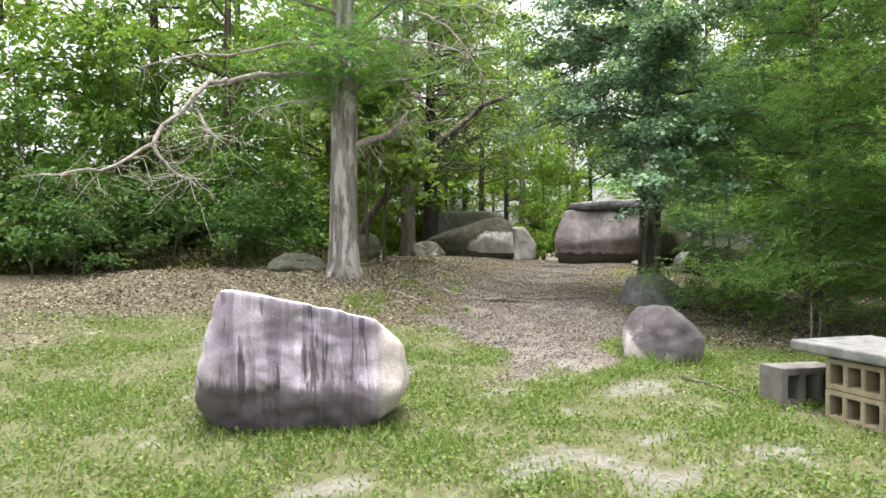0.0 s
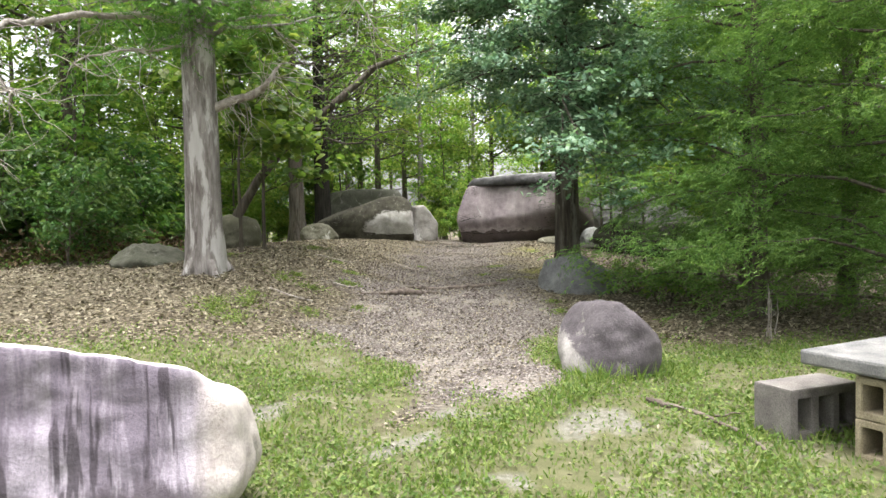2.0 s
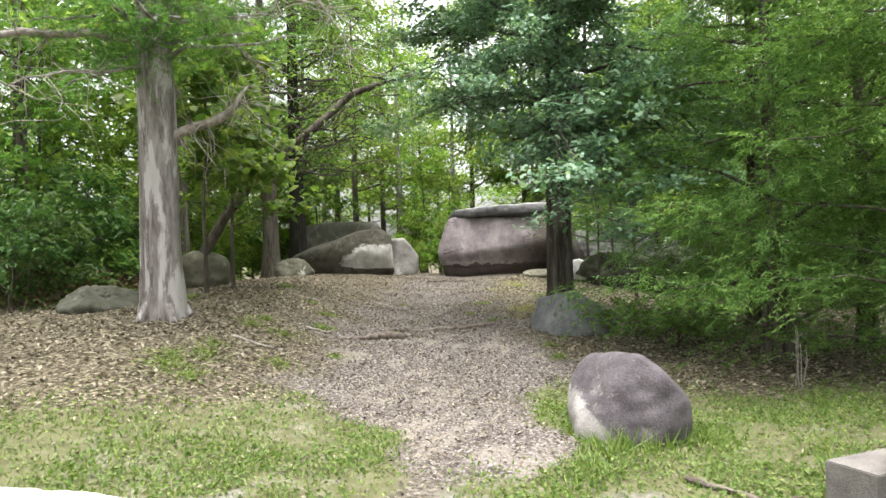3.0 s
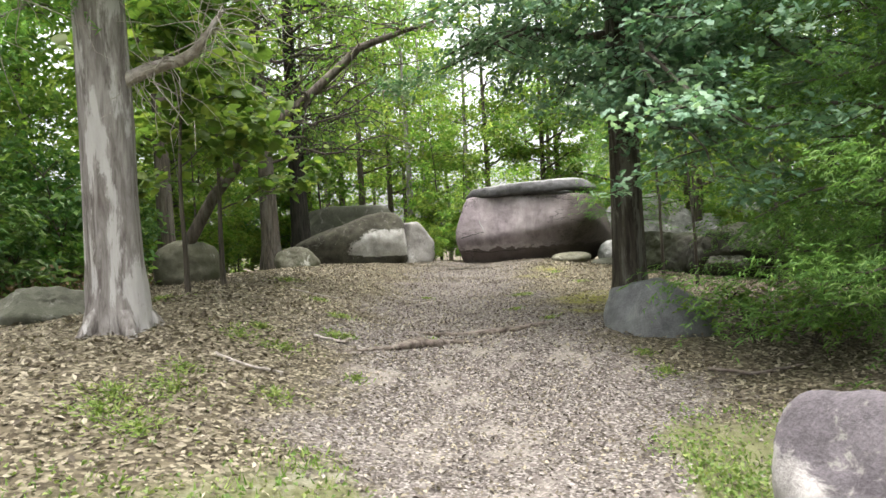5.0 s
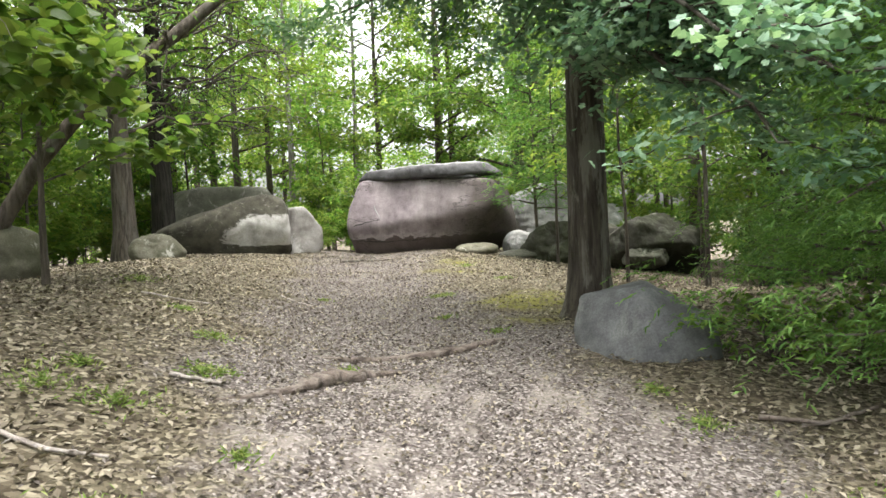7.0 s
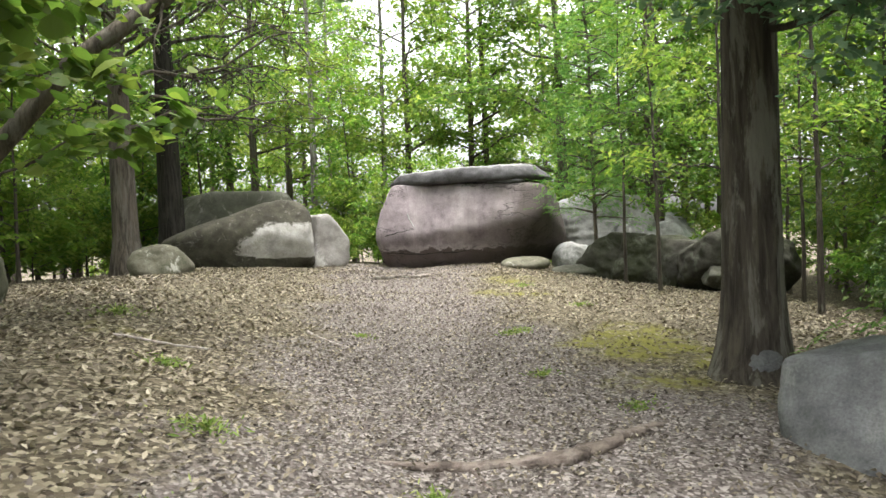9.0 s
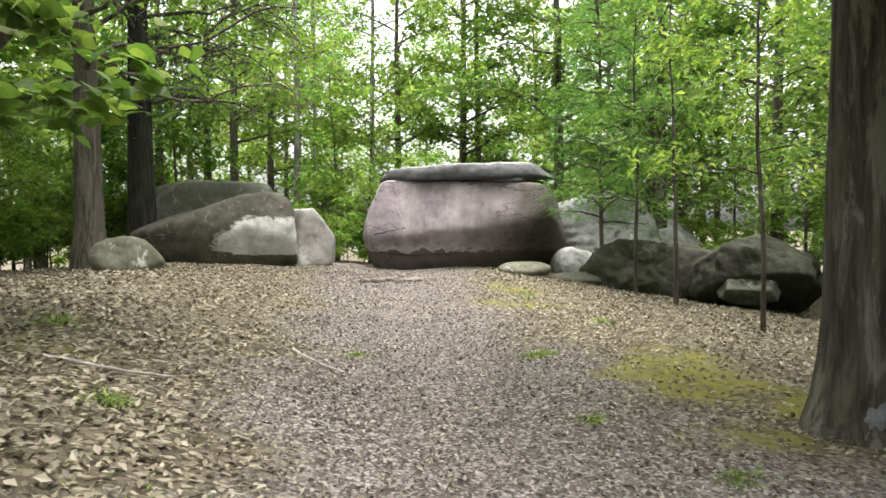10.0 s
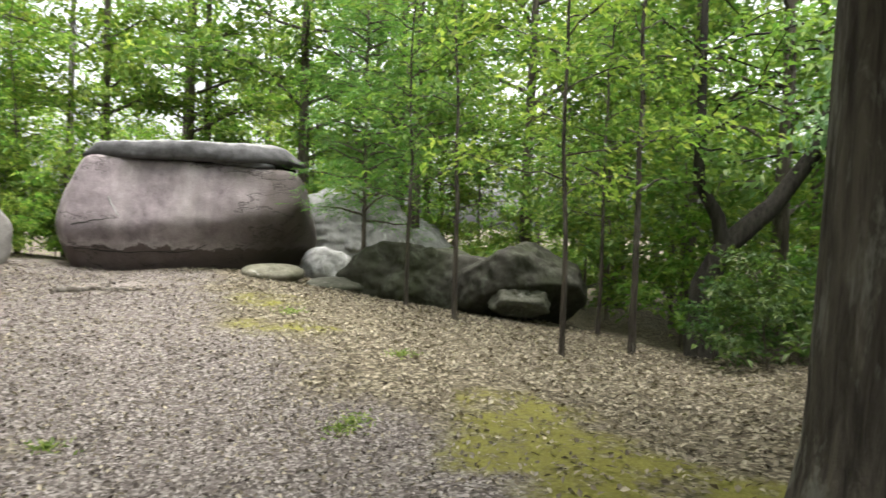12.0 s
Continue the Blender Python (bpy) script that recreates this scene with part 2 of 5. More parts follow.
def banded_material():
    """Mauve-grey granite, bleached in the middle, with a brown foot below a ragged pale line and hair cracks."""
    n = Nodes("mauve_granite")
    v = n.coords()
    broad, mid, fine = n.noise(v, 0.8, 5, 0.6), n.noise(v, 4.5, 6, 0.65), n.noise(v, 60, 4, 0.7)
    run = n.noise(n.coords("Object", (2.6, 2.6, 0.35)), 1.0, 5, 0.6, 0.3)
    c = n.mix(n.ramp(mid, (0.35, 0), (0.68, 1)), (0.15, 0.124, 0.131), (0.285, 0.243, 0.254))
    c = n.mix(n.math("MULTIPLY", n.ramp(run, (0.42, 0), (0.68, 1)), 0.75), c, (0.4, 0.356, 0.356))
    c = n.mix(n.math("MULTIPLY", n.ramp(broad, (0.38, 0), (0.72, 1)), 0.6), c, (0.12, 0.1, 0.1))
    g = n.t.nodes.new("ShaderNodeSeparateXYZ")
    n.link(v, g.inputs[0])
    height = n.t.nodes.new("ShaderNodeMath")
    height.operation = "MULTIPLY_ADD"
    n.put(height.inputs[0], mid)
    height.inputs[1].default_value = -0.5
    n.link(g.outputs[2], height.inputs[2])
    foot = n.ramp(height.outputs[0], (0.3, 1), (0.325, 0))
    line = n.ramp(height.outputs[0], (0.3, 0), (0.34, 1), (0.46, 0))
    c = n.mix(n.math("MULTIPLY", line, 0.6), c, (0.42, 0.38, 0.37))
    c = n.mix(n.math("MULTIPLY", foot, 0.8), c, (0.075, 0.055, 0.045))
    seam = n.noise(n.coords("Object", (0.28, 0.28, 0.8)), 1.0, 7, 0.62, 0.25)
    crack = n.math("ABSOLUTE", n.math("SUBTRACT", seam, 0.5), 0.0)
    hair = n.ramp(n.math("ADD", crack, n.math("MULTIPLY", broad, 0.008)), (0.005, 1), (0.012, 0))
    c = n.mix(n.math("MULTIPLY", n.ramp(n.math("ADD", n.math("MULTIPLY", g.outputs[0], 0.25), n.math("MULTIPLY", n.noise(v, 1.1, 5, 0.6), 0.7)), (0.45, 0), (0.75, 1)), 0.82), c, (0.06, 0.05, 0.042))
    c = n.mix(n.math("MULTIPLY", hair, 0.7), c, (0.03, 0.026, 0.024))
    c = n.mix(0.35, c, n.ramp(fine, (0.3, 0.15), (0.75, 0.95)), "OVERLAY")
    bump = n.math("SUBTRACT", n.math("ADD", n.math("MULTIPLY", mid, 0.6), n.math("MULTIPLY", fine, 0.25)), n.math("MULTIPLY", hair, 0.3))
    return n.finish(c, 0.88, bump, 0.04, 0.7, 0.25)


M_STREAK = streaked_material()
M_BANDED = banded_material()
M_TWOTONE = twotone_material("two_tone_granite", (0.04, 0.037, 0.028), (0.085, 0.08, 0.06), (0.27, 0.26, 0.235), (0.46, 0.445, 0.42), -0.75, 0.35, 0.45, 1.15, 0.7, 0.3)
M_SCAR = twotone_material("scarred_violet_granite", (0.06, 0.052, 0.057), (0.115, 0.102, 0.11), (0.19, 0.175, 0.168), (0.36, 0.34, 0.325), 0.05, -0.42, -0.1, 0.75, 0.5)
M_CUT = twotone_material("split_face_granite", (0.2, 0.185, 0.17), (0.3, 0.285, 0.265), (0.45, 0.43, 0.41), (0.62, 0.6, 0.58), 0.9, -0.6, -0.5, 1.8, 0.45)
M_CAP = top_lit_material("top_lit_cap_rock", (0.1, 0.098, 0.1), (0.05, 0.049, 0.05), (0.27, 0.27, 0.255))
M_LICHEN = rock_material("lichen_granite", (0.17, 0.16, 0.125), (0.08, 0.077, 0.055), (0.065, 0.068, 0.04), (0.38, 0.37, 0.33), 0.75, 0.6)
M_LICHENDARK = rock_material("dark_lichen_granite", (0.1, 0.1, 0.08), (0.05, 0.05, 0.038), (0.045, 0.05, 0.03), (0.2, 0.2, 0.175), 0.6, 0.6)
M_PALE = rock_material("pale_split_granite", (0.38, 0.38, 0.37), (0.2, 0.2, 0.195), (0.13, 0.13, 0.115), (0.5, 0.5, 0.48), 0.5, 0.6)
M_DARKROCK = rock_material("dark_mossy_granite", (0.06, 0.057, 0.047), (0.026, 0.025, 0.02), (0.035, 0.042, 0.02), (0.15, 0.155, 0.13), 0.3, 0.6)
M_SLABROCK = rock_material("blue_grey_granite", (0.16, 0.162, 0.165), (0.085, 0.086, 0.088), (0.07, 0.076, 0.058), (0.23, 0.23, 0.22), 0.4, 0.5)
# near black for the cracks, and for the shade in the gap under the cap
M_CREVICE = rock_material("crevice_rock", (0.05, 0.045, 0.04), (0.02, 0.02, 0.018), (0.03, 0.03, 0.025), (0.06, 0.06, 0.05), 0.2, 0.4)
M_GREYBARK = bark_material("weathered_grey_bark", (0.28, 0.26, 0.245), (0.11, 0.094, 0.086), (0.5, 0.48, 0.465), 0.65, 9)
M_DARKBARK = bark_material("dark_oak_bark", (0.085, 0.073, 0.058), (0.03, 0.025, 0.021), (0.17, 0.165, 0.14), 0.6, 12)
M_BLACKBARK = bark_material("black_wet_bark", (0.038, 0.034, 0.028), (0.014, 0.012, 0.01), (0.05, 0.05, 0.04), 0.3, 12)
M_FOREST = bark_material("forest_bark", (0.12, 0.102, 0.083), (0.045, 0.038, 0.03), (0.16, 0.155, 0.13), 0.4, 10)
M_DEAD = bark_material("bleached_dead_wood", (0.36, 0.325, 0.29), (0.2, 0.175, 0.155), (0.46, 0.43, 0.39), 0.5, 9, 9)
M_ROOT = bark_material("worn_root_wood", (0.17, 0.14, 0.118), (0.065, 0.052, 0.044), (0.22, 0.19, 0.17), 0.45, 6, 9)
M_OAKLEAF = leaf_material("oak_leaves", (0.085, 0.18, 0.095), (0.165, 0.28, 0.175), (0.32, 0.44, 0.3), 0.42)
M_LEAF = leaf_material("forest_leaves", (0.115, 0.22, 0.04), (0.205, 0.325, 0.065), (0.35, 0.43, 0.115), 0.7)
M_DEEPLEAF = leaf_material("understory_leaves", (0.075, 0.165, 0.032), (0.135, 0.24, 0.052), (0.25, 0.34, 0.08), 0.58)
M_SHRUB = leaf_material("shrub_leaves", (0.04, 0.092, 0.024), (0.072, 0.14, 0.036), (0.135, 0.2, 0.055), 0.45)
M_CEDAR = leaf_material("cedar_sprays", (0.078, 0.175, 0.042), (0.14, 0.265, 0.066), (0.225, 0.36, 0.105), 0.56, 0.6)
M_LITTER = leaf_material("dry_leaves", (0.07, 0.056, 0.038), (0.175, 0.148, 0.104), (0.375, 0.335, 0.25), 0.1, 0.7)
M_BRACKEN = leaf_material("dead_bracken", (0.05, 0.032, 0.018), (0.1, 0.066, 0.036), (0.19, 0.135, 0.075), 0.2, 0.7)
M_CRUMB = leaf_material("leaf_crumbs", (0.05, 0.039, 0.032), (0.125, 0.104, 0.09), (0.3, 0.268, 0.242), 0.05, 0.8)
M_GRASS = leaf_material("lawn_grass", (0.09, 0.165, 0.025), (0.16, 0.25, 0.045), (0.3, 0.34, 0.12), 0.4, 0.6)
M_WEED = leaf_material("weed_leaves", (0.075, 0.155, 0.03), (0.14, 0.235, 0.05), (0.25, 0.32, 0.1), 0.4, 0.5)


def concrete_material(name, light, dark):
    n = Nodes(name)
    v = n.place()
    mid, fine = n.noise(v, 6, 6), n.noise(v, 110, 3, 0.7)
    c = n.mix(n.ramp(mid, (0.35, 0), (0.7, 1)), dark, light)
    c = n.mix(0.4, c, n.ramp(fine, (0.3, 0.1), (0.7, 1.0)), "OVERLAY")
    return n.finish(c, 0.95, fine, 0.006, 0.8, 0.15)


M_BLOCK = concrete_material("tan_concrete", (0.3, 0.26, 0.185), (0.2, 0.17, 0.115))
M_GREYBLOCK = concrete_material("grey_concrete", (0.2, 0.185, 0.172), (0.11, 0.1, 0.095))
M_SLAB = concrete_material("weathered_slab_concrete", (0.22, 0.215, 0.21), (0.12, 0.12, 0.12))


def ground_material():
    n = Nodes("woodland_ground")
    v = n.place()
    fine, mid, broad = n.noise(v, 45, 5, 0.7), n.noise(v, 7, 6, 0.65), n.noise(v, 1.3, 5)
    leafy = n.cells(n.place((1, 1, 0.3)), 34, "Color")
    sep = n.t.nodes.new("ShaderNodeSeparateColor")
    n.link(leafy, sep.inputs[0])
    litter = n.ramp(sep.outputs[0], (0.0, (0.022, 0.017, 0.011)), (0.45, (0.077, 0.066, 0.043)), (0.75, (0.145, 0.126, 0.088)), (1.0, (0.275, 0.245, 0.178)))
    litter = n.mix(n.ramp(mid, (0.4, 0), (0.65, 0.35)), litter, (0.075, 0.056, 0.038))
    pebble = n.cells(n.place((1, 1, 0.4)), 55, "Color")
    sep2 = n.t.nodes.new("ShaderNodeSeparateColor")
    n.link(pebble, sep2.inputs[0])
    dirt = n.ramp(sep2.outputs[1], (0.0, (0.03, 0.023, 0.022)), (0.45, (0.1, 0.086, 0.08)), (0.75, (0.18, 0.161, 0.15)), (1.0, (0.335, 0.308, 0.29)))
    dirt = n.mix(n.ramp(mid, (0.35, 0.0), (0.7, 0.35)), dirt, (0.105, 0.088, 0.08))
    dirt = n.mix(n.ramp(n.math("MULTIPLY", n.attr("pale"), n.math("ADD", mid, 0.3)), (0.3, 0), (0.9, 0.62)), dirt, n.mix(fine, (0.18, 0.157, 0.138), (0.36, 0.322, 0.29)))
    soil = n.mix(n.ramp(mid, (0.3, 0), (0.7, 1)), (0.075, 0.08, 0.034), (0.135, 0.132, 0.072))
    sand = n.mix(n.ramp(n.math("ADD", n.math("MULTIPLY", fine, 0.5), n.math("MULTIPLY", n.noise(v, 19, 5, 0.7), 0.5)), (0.38, 0), (0.62, 1)), (0.11, 0.105, 0.07), (0.27, 0.25, 0.215))
    soil = n.mix(n.ramp(n.math("ADD", n.math("MULTIPLY", broad, 0.55), n.math("MULTIPLY", mid, 0.5)), (0.55, 0), (0.66, 0.75)), soil, sand)
    soil = n.mix(n.ramp(n.math("MULTIPLY", n.attr("sand"), n.math("ADD", mid, 0.4)), (0.35, 0), (0.8, 0.8)), soil, n.mix(n.ramp(n.noise(v, 24, 5, 0.7), (0.38, 0), (0.62, 1)), (0.11, 0.105, 0.085), (0.225, 0.215, 0.195)))
    edge = n.math("SUBTRACT", n.math("ADD", n.math("MULTIPLY", mid, 0.7), n.math("MULTIPLY", fine, 0.3)), 0.5)
    c = n.mix(n.ramp(n.math("ADD", n.attr("dirt"), n.math("MULTIPLY", n.ramp(mid, (0.3, 0), (0.7, 1)), 0.5)), (0.55, 0), (1.15, 0.9)), litter, dirt)
    c = n.mix(n.ramp(n.math("ADD", n.attr("grass"), n.math("MULTIPLY", edge, 0.9)), (0.4, 0), (0.7, 1)), c, soil)
    moss = n.mix(n.ramp(n.math("ADD", n.math("MULTIPLY", fine, 0.6), n.math("MULTIPLY", mid, 0.4)), (0.35, 0), (0.65, 1)), (0.07, 0.068, 0.014), (0.175, 0.165, 0.035))
    c = n.mix(n.ramp(n.math("MULTIPLY", n.attr("moss"), n.ramp(n.math("ADD", n.math("MULTIPLY", mid, 0.6), n.math("MULTIPLY", n.noise(v, 16, 5, 0.7), 0.4)), (0.36, 0.15), (0.58, 1))), (0.14, 0), (0.5, 0.92)), c, moss)
    return n.finish(c, 0.95, n.math("ADD", n.math("MULTIPLY", sep.outputs[0], 0.5), n.math("MULTIPLY", fine, 0.5)), 0.03, 0.8, 0.15)


M_GROUND = ground_material()


# ---- ground ----
def zone_grass(x, y):
    u = x - path_x(y)
    edge = 9.2 + 0.5 * np.sin(x * 0.9) - 0.25 * smooth(0.5, 3, np.abs(u))
    g = smooth(0.9, -0.9, y - edge)
    u = u + 0.22 * np.sin(2.1 * y + 0.8 * x) + 0.12 * np.sin(5.3 * y - 1.9 * x)
    wide = 0.42 + 0.55 * smooth(7.2, 9.6, y)
    track = smooth(wide + 0.3, wide - 0.1, np.abs(u + 0.05)) * smooth(6.2, 7.4, y + 0.3 * np.sin(4 * x))
    worn = smooth(4.5, 6.0, -u) * smooth(5.5, 8, y) * 0.6
    return np.clip(g - track - worn, 0, 1)


def zone_dirt(x, y):
    u = x - path_x(y)
    u = u + 0.25 * np.sin(2.1 * y + 0.8 * x) + 0.14 * np.sin(5.3 * y - 1.9 * x)
    wide = 0.55 + 0.85 * smooth(7.2, 10.5, y) - 0.25 * smooth(14, 18, y) + 0.5 * smooth(20, 24, y)
    return np.clip(smooth(wide + 0.9, wide - 0.7, np.abs(u)) * smooth(6.0, 7.4, y) * smooth(30, 26, y), 0, 1)


def zone_pale(x, y):
    m = np.zeros_like(x)
    for mx, my, mr in ((1.15, 8.2, 1.0), (1.35, 7.3, 0.7), (2.5, 10.9, 0.7), (1.0, 9.6, 0.8), (4.3, 23.5, 1.1), (1.9, 11.8, 0.6), (2.6, 11.5, 0.45), (1.3, 10.9, 0.5), (2.9, 12.3, 0.4), (1.65, 11.95, 0.45), (1.9, 11.4, 0.5), (2.25, 11.3, 0.45), (2.26, 10.9, 0.5), (0.2, 11.5, 0.45), (0.6, 11.2, 0.5)):
        m = np.maximum(m, smooth(mr * 1.4, mr * 0.2, np.hypot(x - mx, y - my)))
    return m * np.clip(0.55 + 1.1 * np.sin(x * 6.3 + 2 * np.sin(y * 2.7)) * np.sin(y * 5.1 + 1.6 * np.sin(x * 3.7)) + 0.5 * np.sin(x * 13.1 - y * 9.7), 0.0, 1)


def zone_sand(x, y):
    """Bare sandy spots in the lawn."""
    wx, wy = x + 0.12 * np.sin(y * 7.3 + 1.1) + 0.05 * np.sin(y * 17 + x * 9), y + 0.1 * np.sin(x * 6.1) + 0.05 * np.sin(x * 15 - y * 11)
    m = np.zeros_like(x)
    for mx, my, mr in ((-0.72, 3.93, 0.3), (0.52, 4.08, 0.3), (0.95, 4.2, 0.28), (1.2, 3.9, 0.3), (1.9, 6.2, 0.4), (1.5, 4.7, 0.25), (-0.4, 6.9, 0.3), (-0.9, 6.6, 0.35), (0.6, 6.1, 0.3), (1.1, 5.4, 0.22), (2.3, 4.5, 0.3), (-2.4, 7.4, 0.4), (-2.9, 4.4, 0.3), (0.2, 3.4, 0.25), (0.9, 6.8, 0.3)):
        m = np.maximum(m, smooth(mr * 1.3, mr * 0.5, np.hypot(wx - mx, (wy - my) * 1.3)))
    return m


def zone_moss(x, y):
    m = np.zeros_like(x)
    for mx, my, mr, k in ((4.1, 15.3, 0.75, 1), (4.65, 15.8, 0.6, 1), (4.85, 16.3, 0.4, 0.9), (4.3, 14.2, 0.45, 1), (3.9, 14.8, 0.5, 1), (4.3, 14.6, 0.5, 0.9), (3.4, 13.7, 0.5, 0.6), (4.8, 19.4, 0.8, 0.8), (5.5, 21.1, 0.8, 0.7), (-0.2, 15.6, 0.5, 0.5)):
        m = np.maximum(m, k * smooth(mr * 1.5, mr * 0.3, np.hypot(x - mx, (y - my) * 1.2)))
    return m * np.clip(0.75 + 0.5 * np.sin(x * 5.1 + 2 * np.sin(y * 3.3)) * np.sin(y * 4.3 + 1.3 * np.sin(x * 2.9)), 0.2, 1)


def build_ground():
    near_x = np.arange(-9, 14.01, 0.14)
    near_y = np.arange(0, 29.01, 0.14)
    far = np.array([0.5, 1.2, 2.2, 3.6, 5.5, 8, 11, 15, 20, 27, 36, 50, 75, 120, 250, 600])
    xs = np.concatenate([near_x[0] - far[::-1], near_x, near_x[-1] + far])
    ys = np.concatenate([near_y[0] - far[::-1], near_y, near_y[-1] + far])
    X, Y = np.meshgrid(xs, ys)
    x, y = X.ravel(), Y.ravel()
    bumps = 0.02 * (RNG.random(x.size) - 0.5) * ((x > -9) & (x < 14) & (y > 0) & (y < 29))
    verts = np.stack([x, y, ground_z(x, y) + bumps], 1)
    w, h = len(xs), len(ys)
    i = (np.arange(h - 1)[:, None] * w + np.arange(w - 1)[None, :]).ravel()
    faces = np.stack([i, i + 1, i + w + 1, i + w], 1)
    me = mesh_from("ground", verts, faces, M_GROUND)
    for key, zone in (("grass", zone_grass), ("dirt", zone_dirt), ("moss", zone_moss), ("pale", zone_pale), ("sand", zone_sand)):
        a = me.attributes.new(key, "FLOAT", "POINT")
        a.data.foreach_set("value", zone(x, y).astype(np.float32))
    tagged(new("ground", me), "sloping woodland ground with lawn, bare path and leaf litter", "ground", kind="structure")


build_ground()


# ---- rocks ----
def rock_mesh(name, size, planes, mat, rough=0.05, seed=0, level=5, sink=0.12, power=2.6, sharp=14.0):
    """A boulder: a rounded block of half sizes, cut by softened planes ((normal), distance), with noise on it; base at z = 0."""
    bm = bmesh.new()
    bmesh.ops.create_icosphere(bm, subdivisions=level, radius=1.0)
    sx, sy, sz = size
    off = Vector((seed * 7.3, seed * 3.1, seed * 5.7))
    for v in bm.verts:
        d = v.co.normalized()
        inv = [(abs(d.x / sx) ** power + abs(d.y / sy) ** power + abs(d.z / sz) ** power) ** (1 / power)]
        for nrm, dist in planes:
            k = d.dot(Vector(nrm).normalized()) / dist
            if k > 0:
                inv.append(k)
        r = 1.0 / (sum(a ** sharp for a in inv) ** (1 / sharp))
        co = d * r
        s = min(size)
        co += d * rough * (noise.fractal(co * (1.1 / s) + off, 0.9, 2.0, 6) * 0.9 + 0.35 * noise.noise(co * (4.5 / s) + off))
        v.co = co
    low = -sz * (1 - sink)
    for v in bm.verts:
        v.co.z -= low
    for f in bm.faces:
        f.smooth = True
    me = bpy.data.meshes.new(name)
    bm.to_mesh(me)
    bm.free()
    me.materials.append(mat)
    return me


def rock(name, label, at, size, planes, mat, turn=0.0, rough=0.05, seed=0, level=5, sink=0.12, group="", power=2.6, base=None, sharp=14.0):
    ob = new(name, rock_mesh(name, size, planes, mat, rough, seed, level, sink, power, sharp))
    z = gz(*at) if base is None else base
    ob.matrix_world = pose(at[0], at[1], z, 0, 0, turn)
    return tagged(ob, label, "boulder" if max(size) > 0.4 else "stone", group)


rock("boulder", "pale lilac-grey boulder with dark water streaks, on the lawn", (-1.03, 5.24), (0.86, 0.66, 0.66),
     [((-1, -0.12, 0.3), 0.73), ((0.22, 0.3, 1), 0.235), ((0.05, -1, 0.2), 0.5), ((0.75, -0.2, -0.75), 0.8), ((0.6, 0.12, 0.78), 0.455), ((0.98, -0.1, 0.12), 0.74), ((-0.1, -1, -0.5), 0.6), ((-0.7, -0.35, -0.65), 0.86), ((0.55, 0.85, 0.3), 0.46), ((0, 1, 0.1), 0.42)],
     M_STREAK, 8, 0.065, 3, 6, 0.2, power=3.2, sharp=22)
rock("boulder", "violet-grey rounded boulder in grass beside the path", (2.5, 7.68), (0.44, 0.42, 0.46),
     [((-0.8, -0.4, 0.5), 0.33), ((0.75, 0, 0.75), 0.36), ((-0.3, -1, 0.25), 0.34), ((0.1, 0.2, 1), 0.4)], M_SCAR, -12, 0.03, 5, 5, 0.55, sharp=18)
rock("boulder", "low blue-grey boulder at the foot of the oak", (3.82, 12.2), (0.6, 0.5, 0.52),
     [((-0.8, -0.35, 0.5), 0.36), ((0.5, -0.1, 0.85), 0.3), ((-0.05, -1, 0.5), 0.33), ((0.75, -0.6, 0.3), 0.46), ((-0.15, 0.1, 1), 0.34), ((-0.5, -0.75, 0.45), 0.37), ((0.3, -0.7, 0.72), 0.3)], M_SLABROCK, -8, 0.04, 9, 5, 0.6, power=3.0, sharp=24)


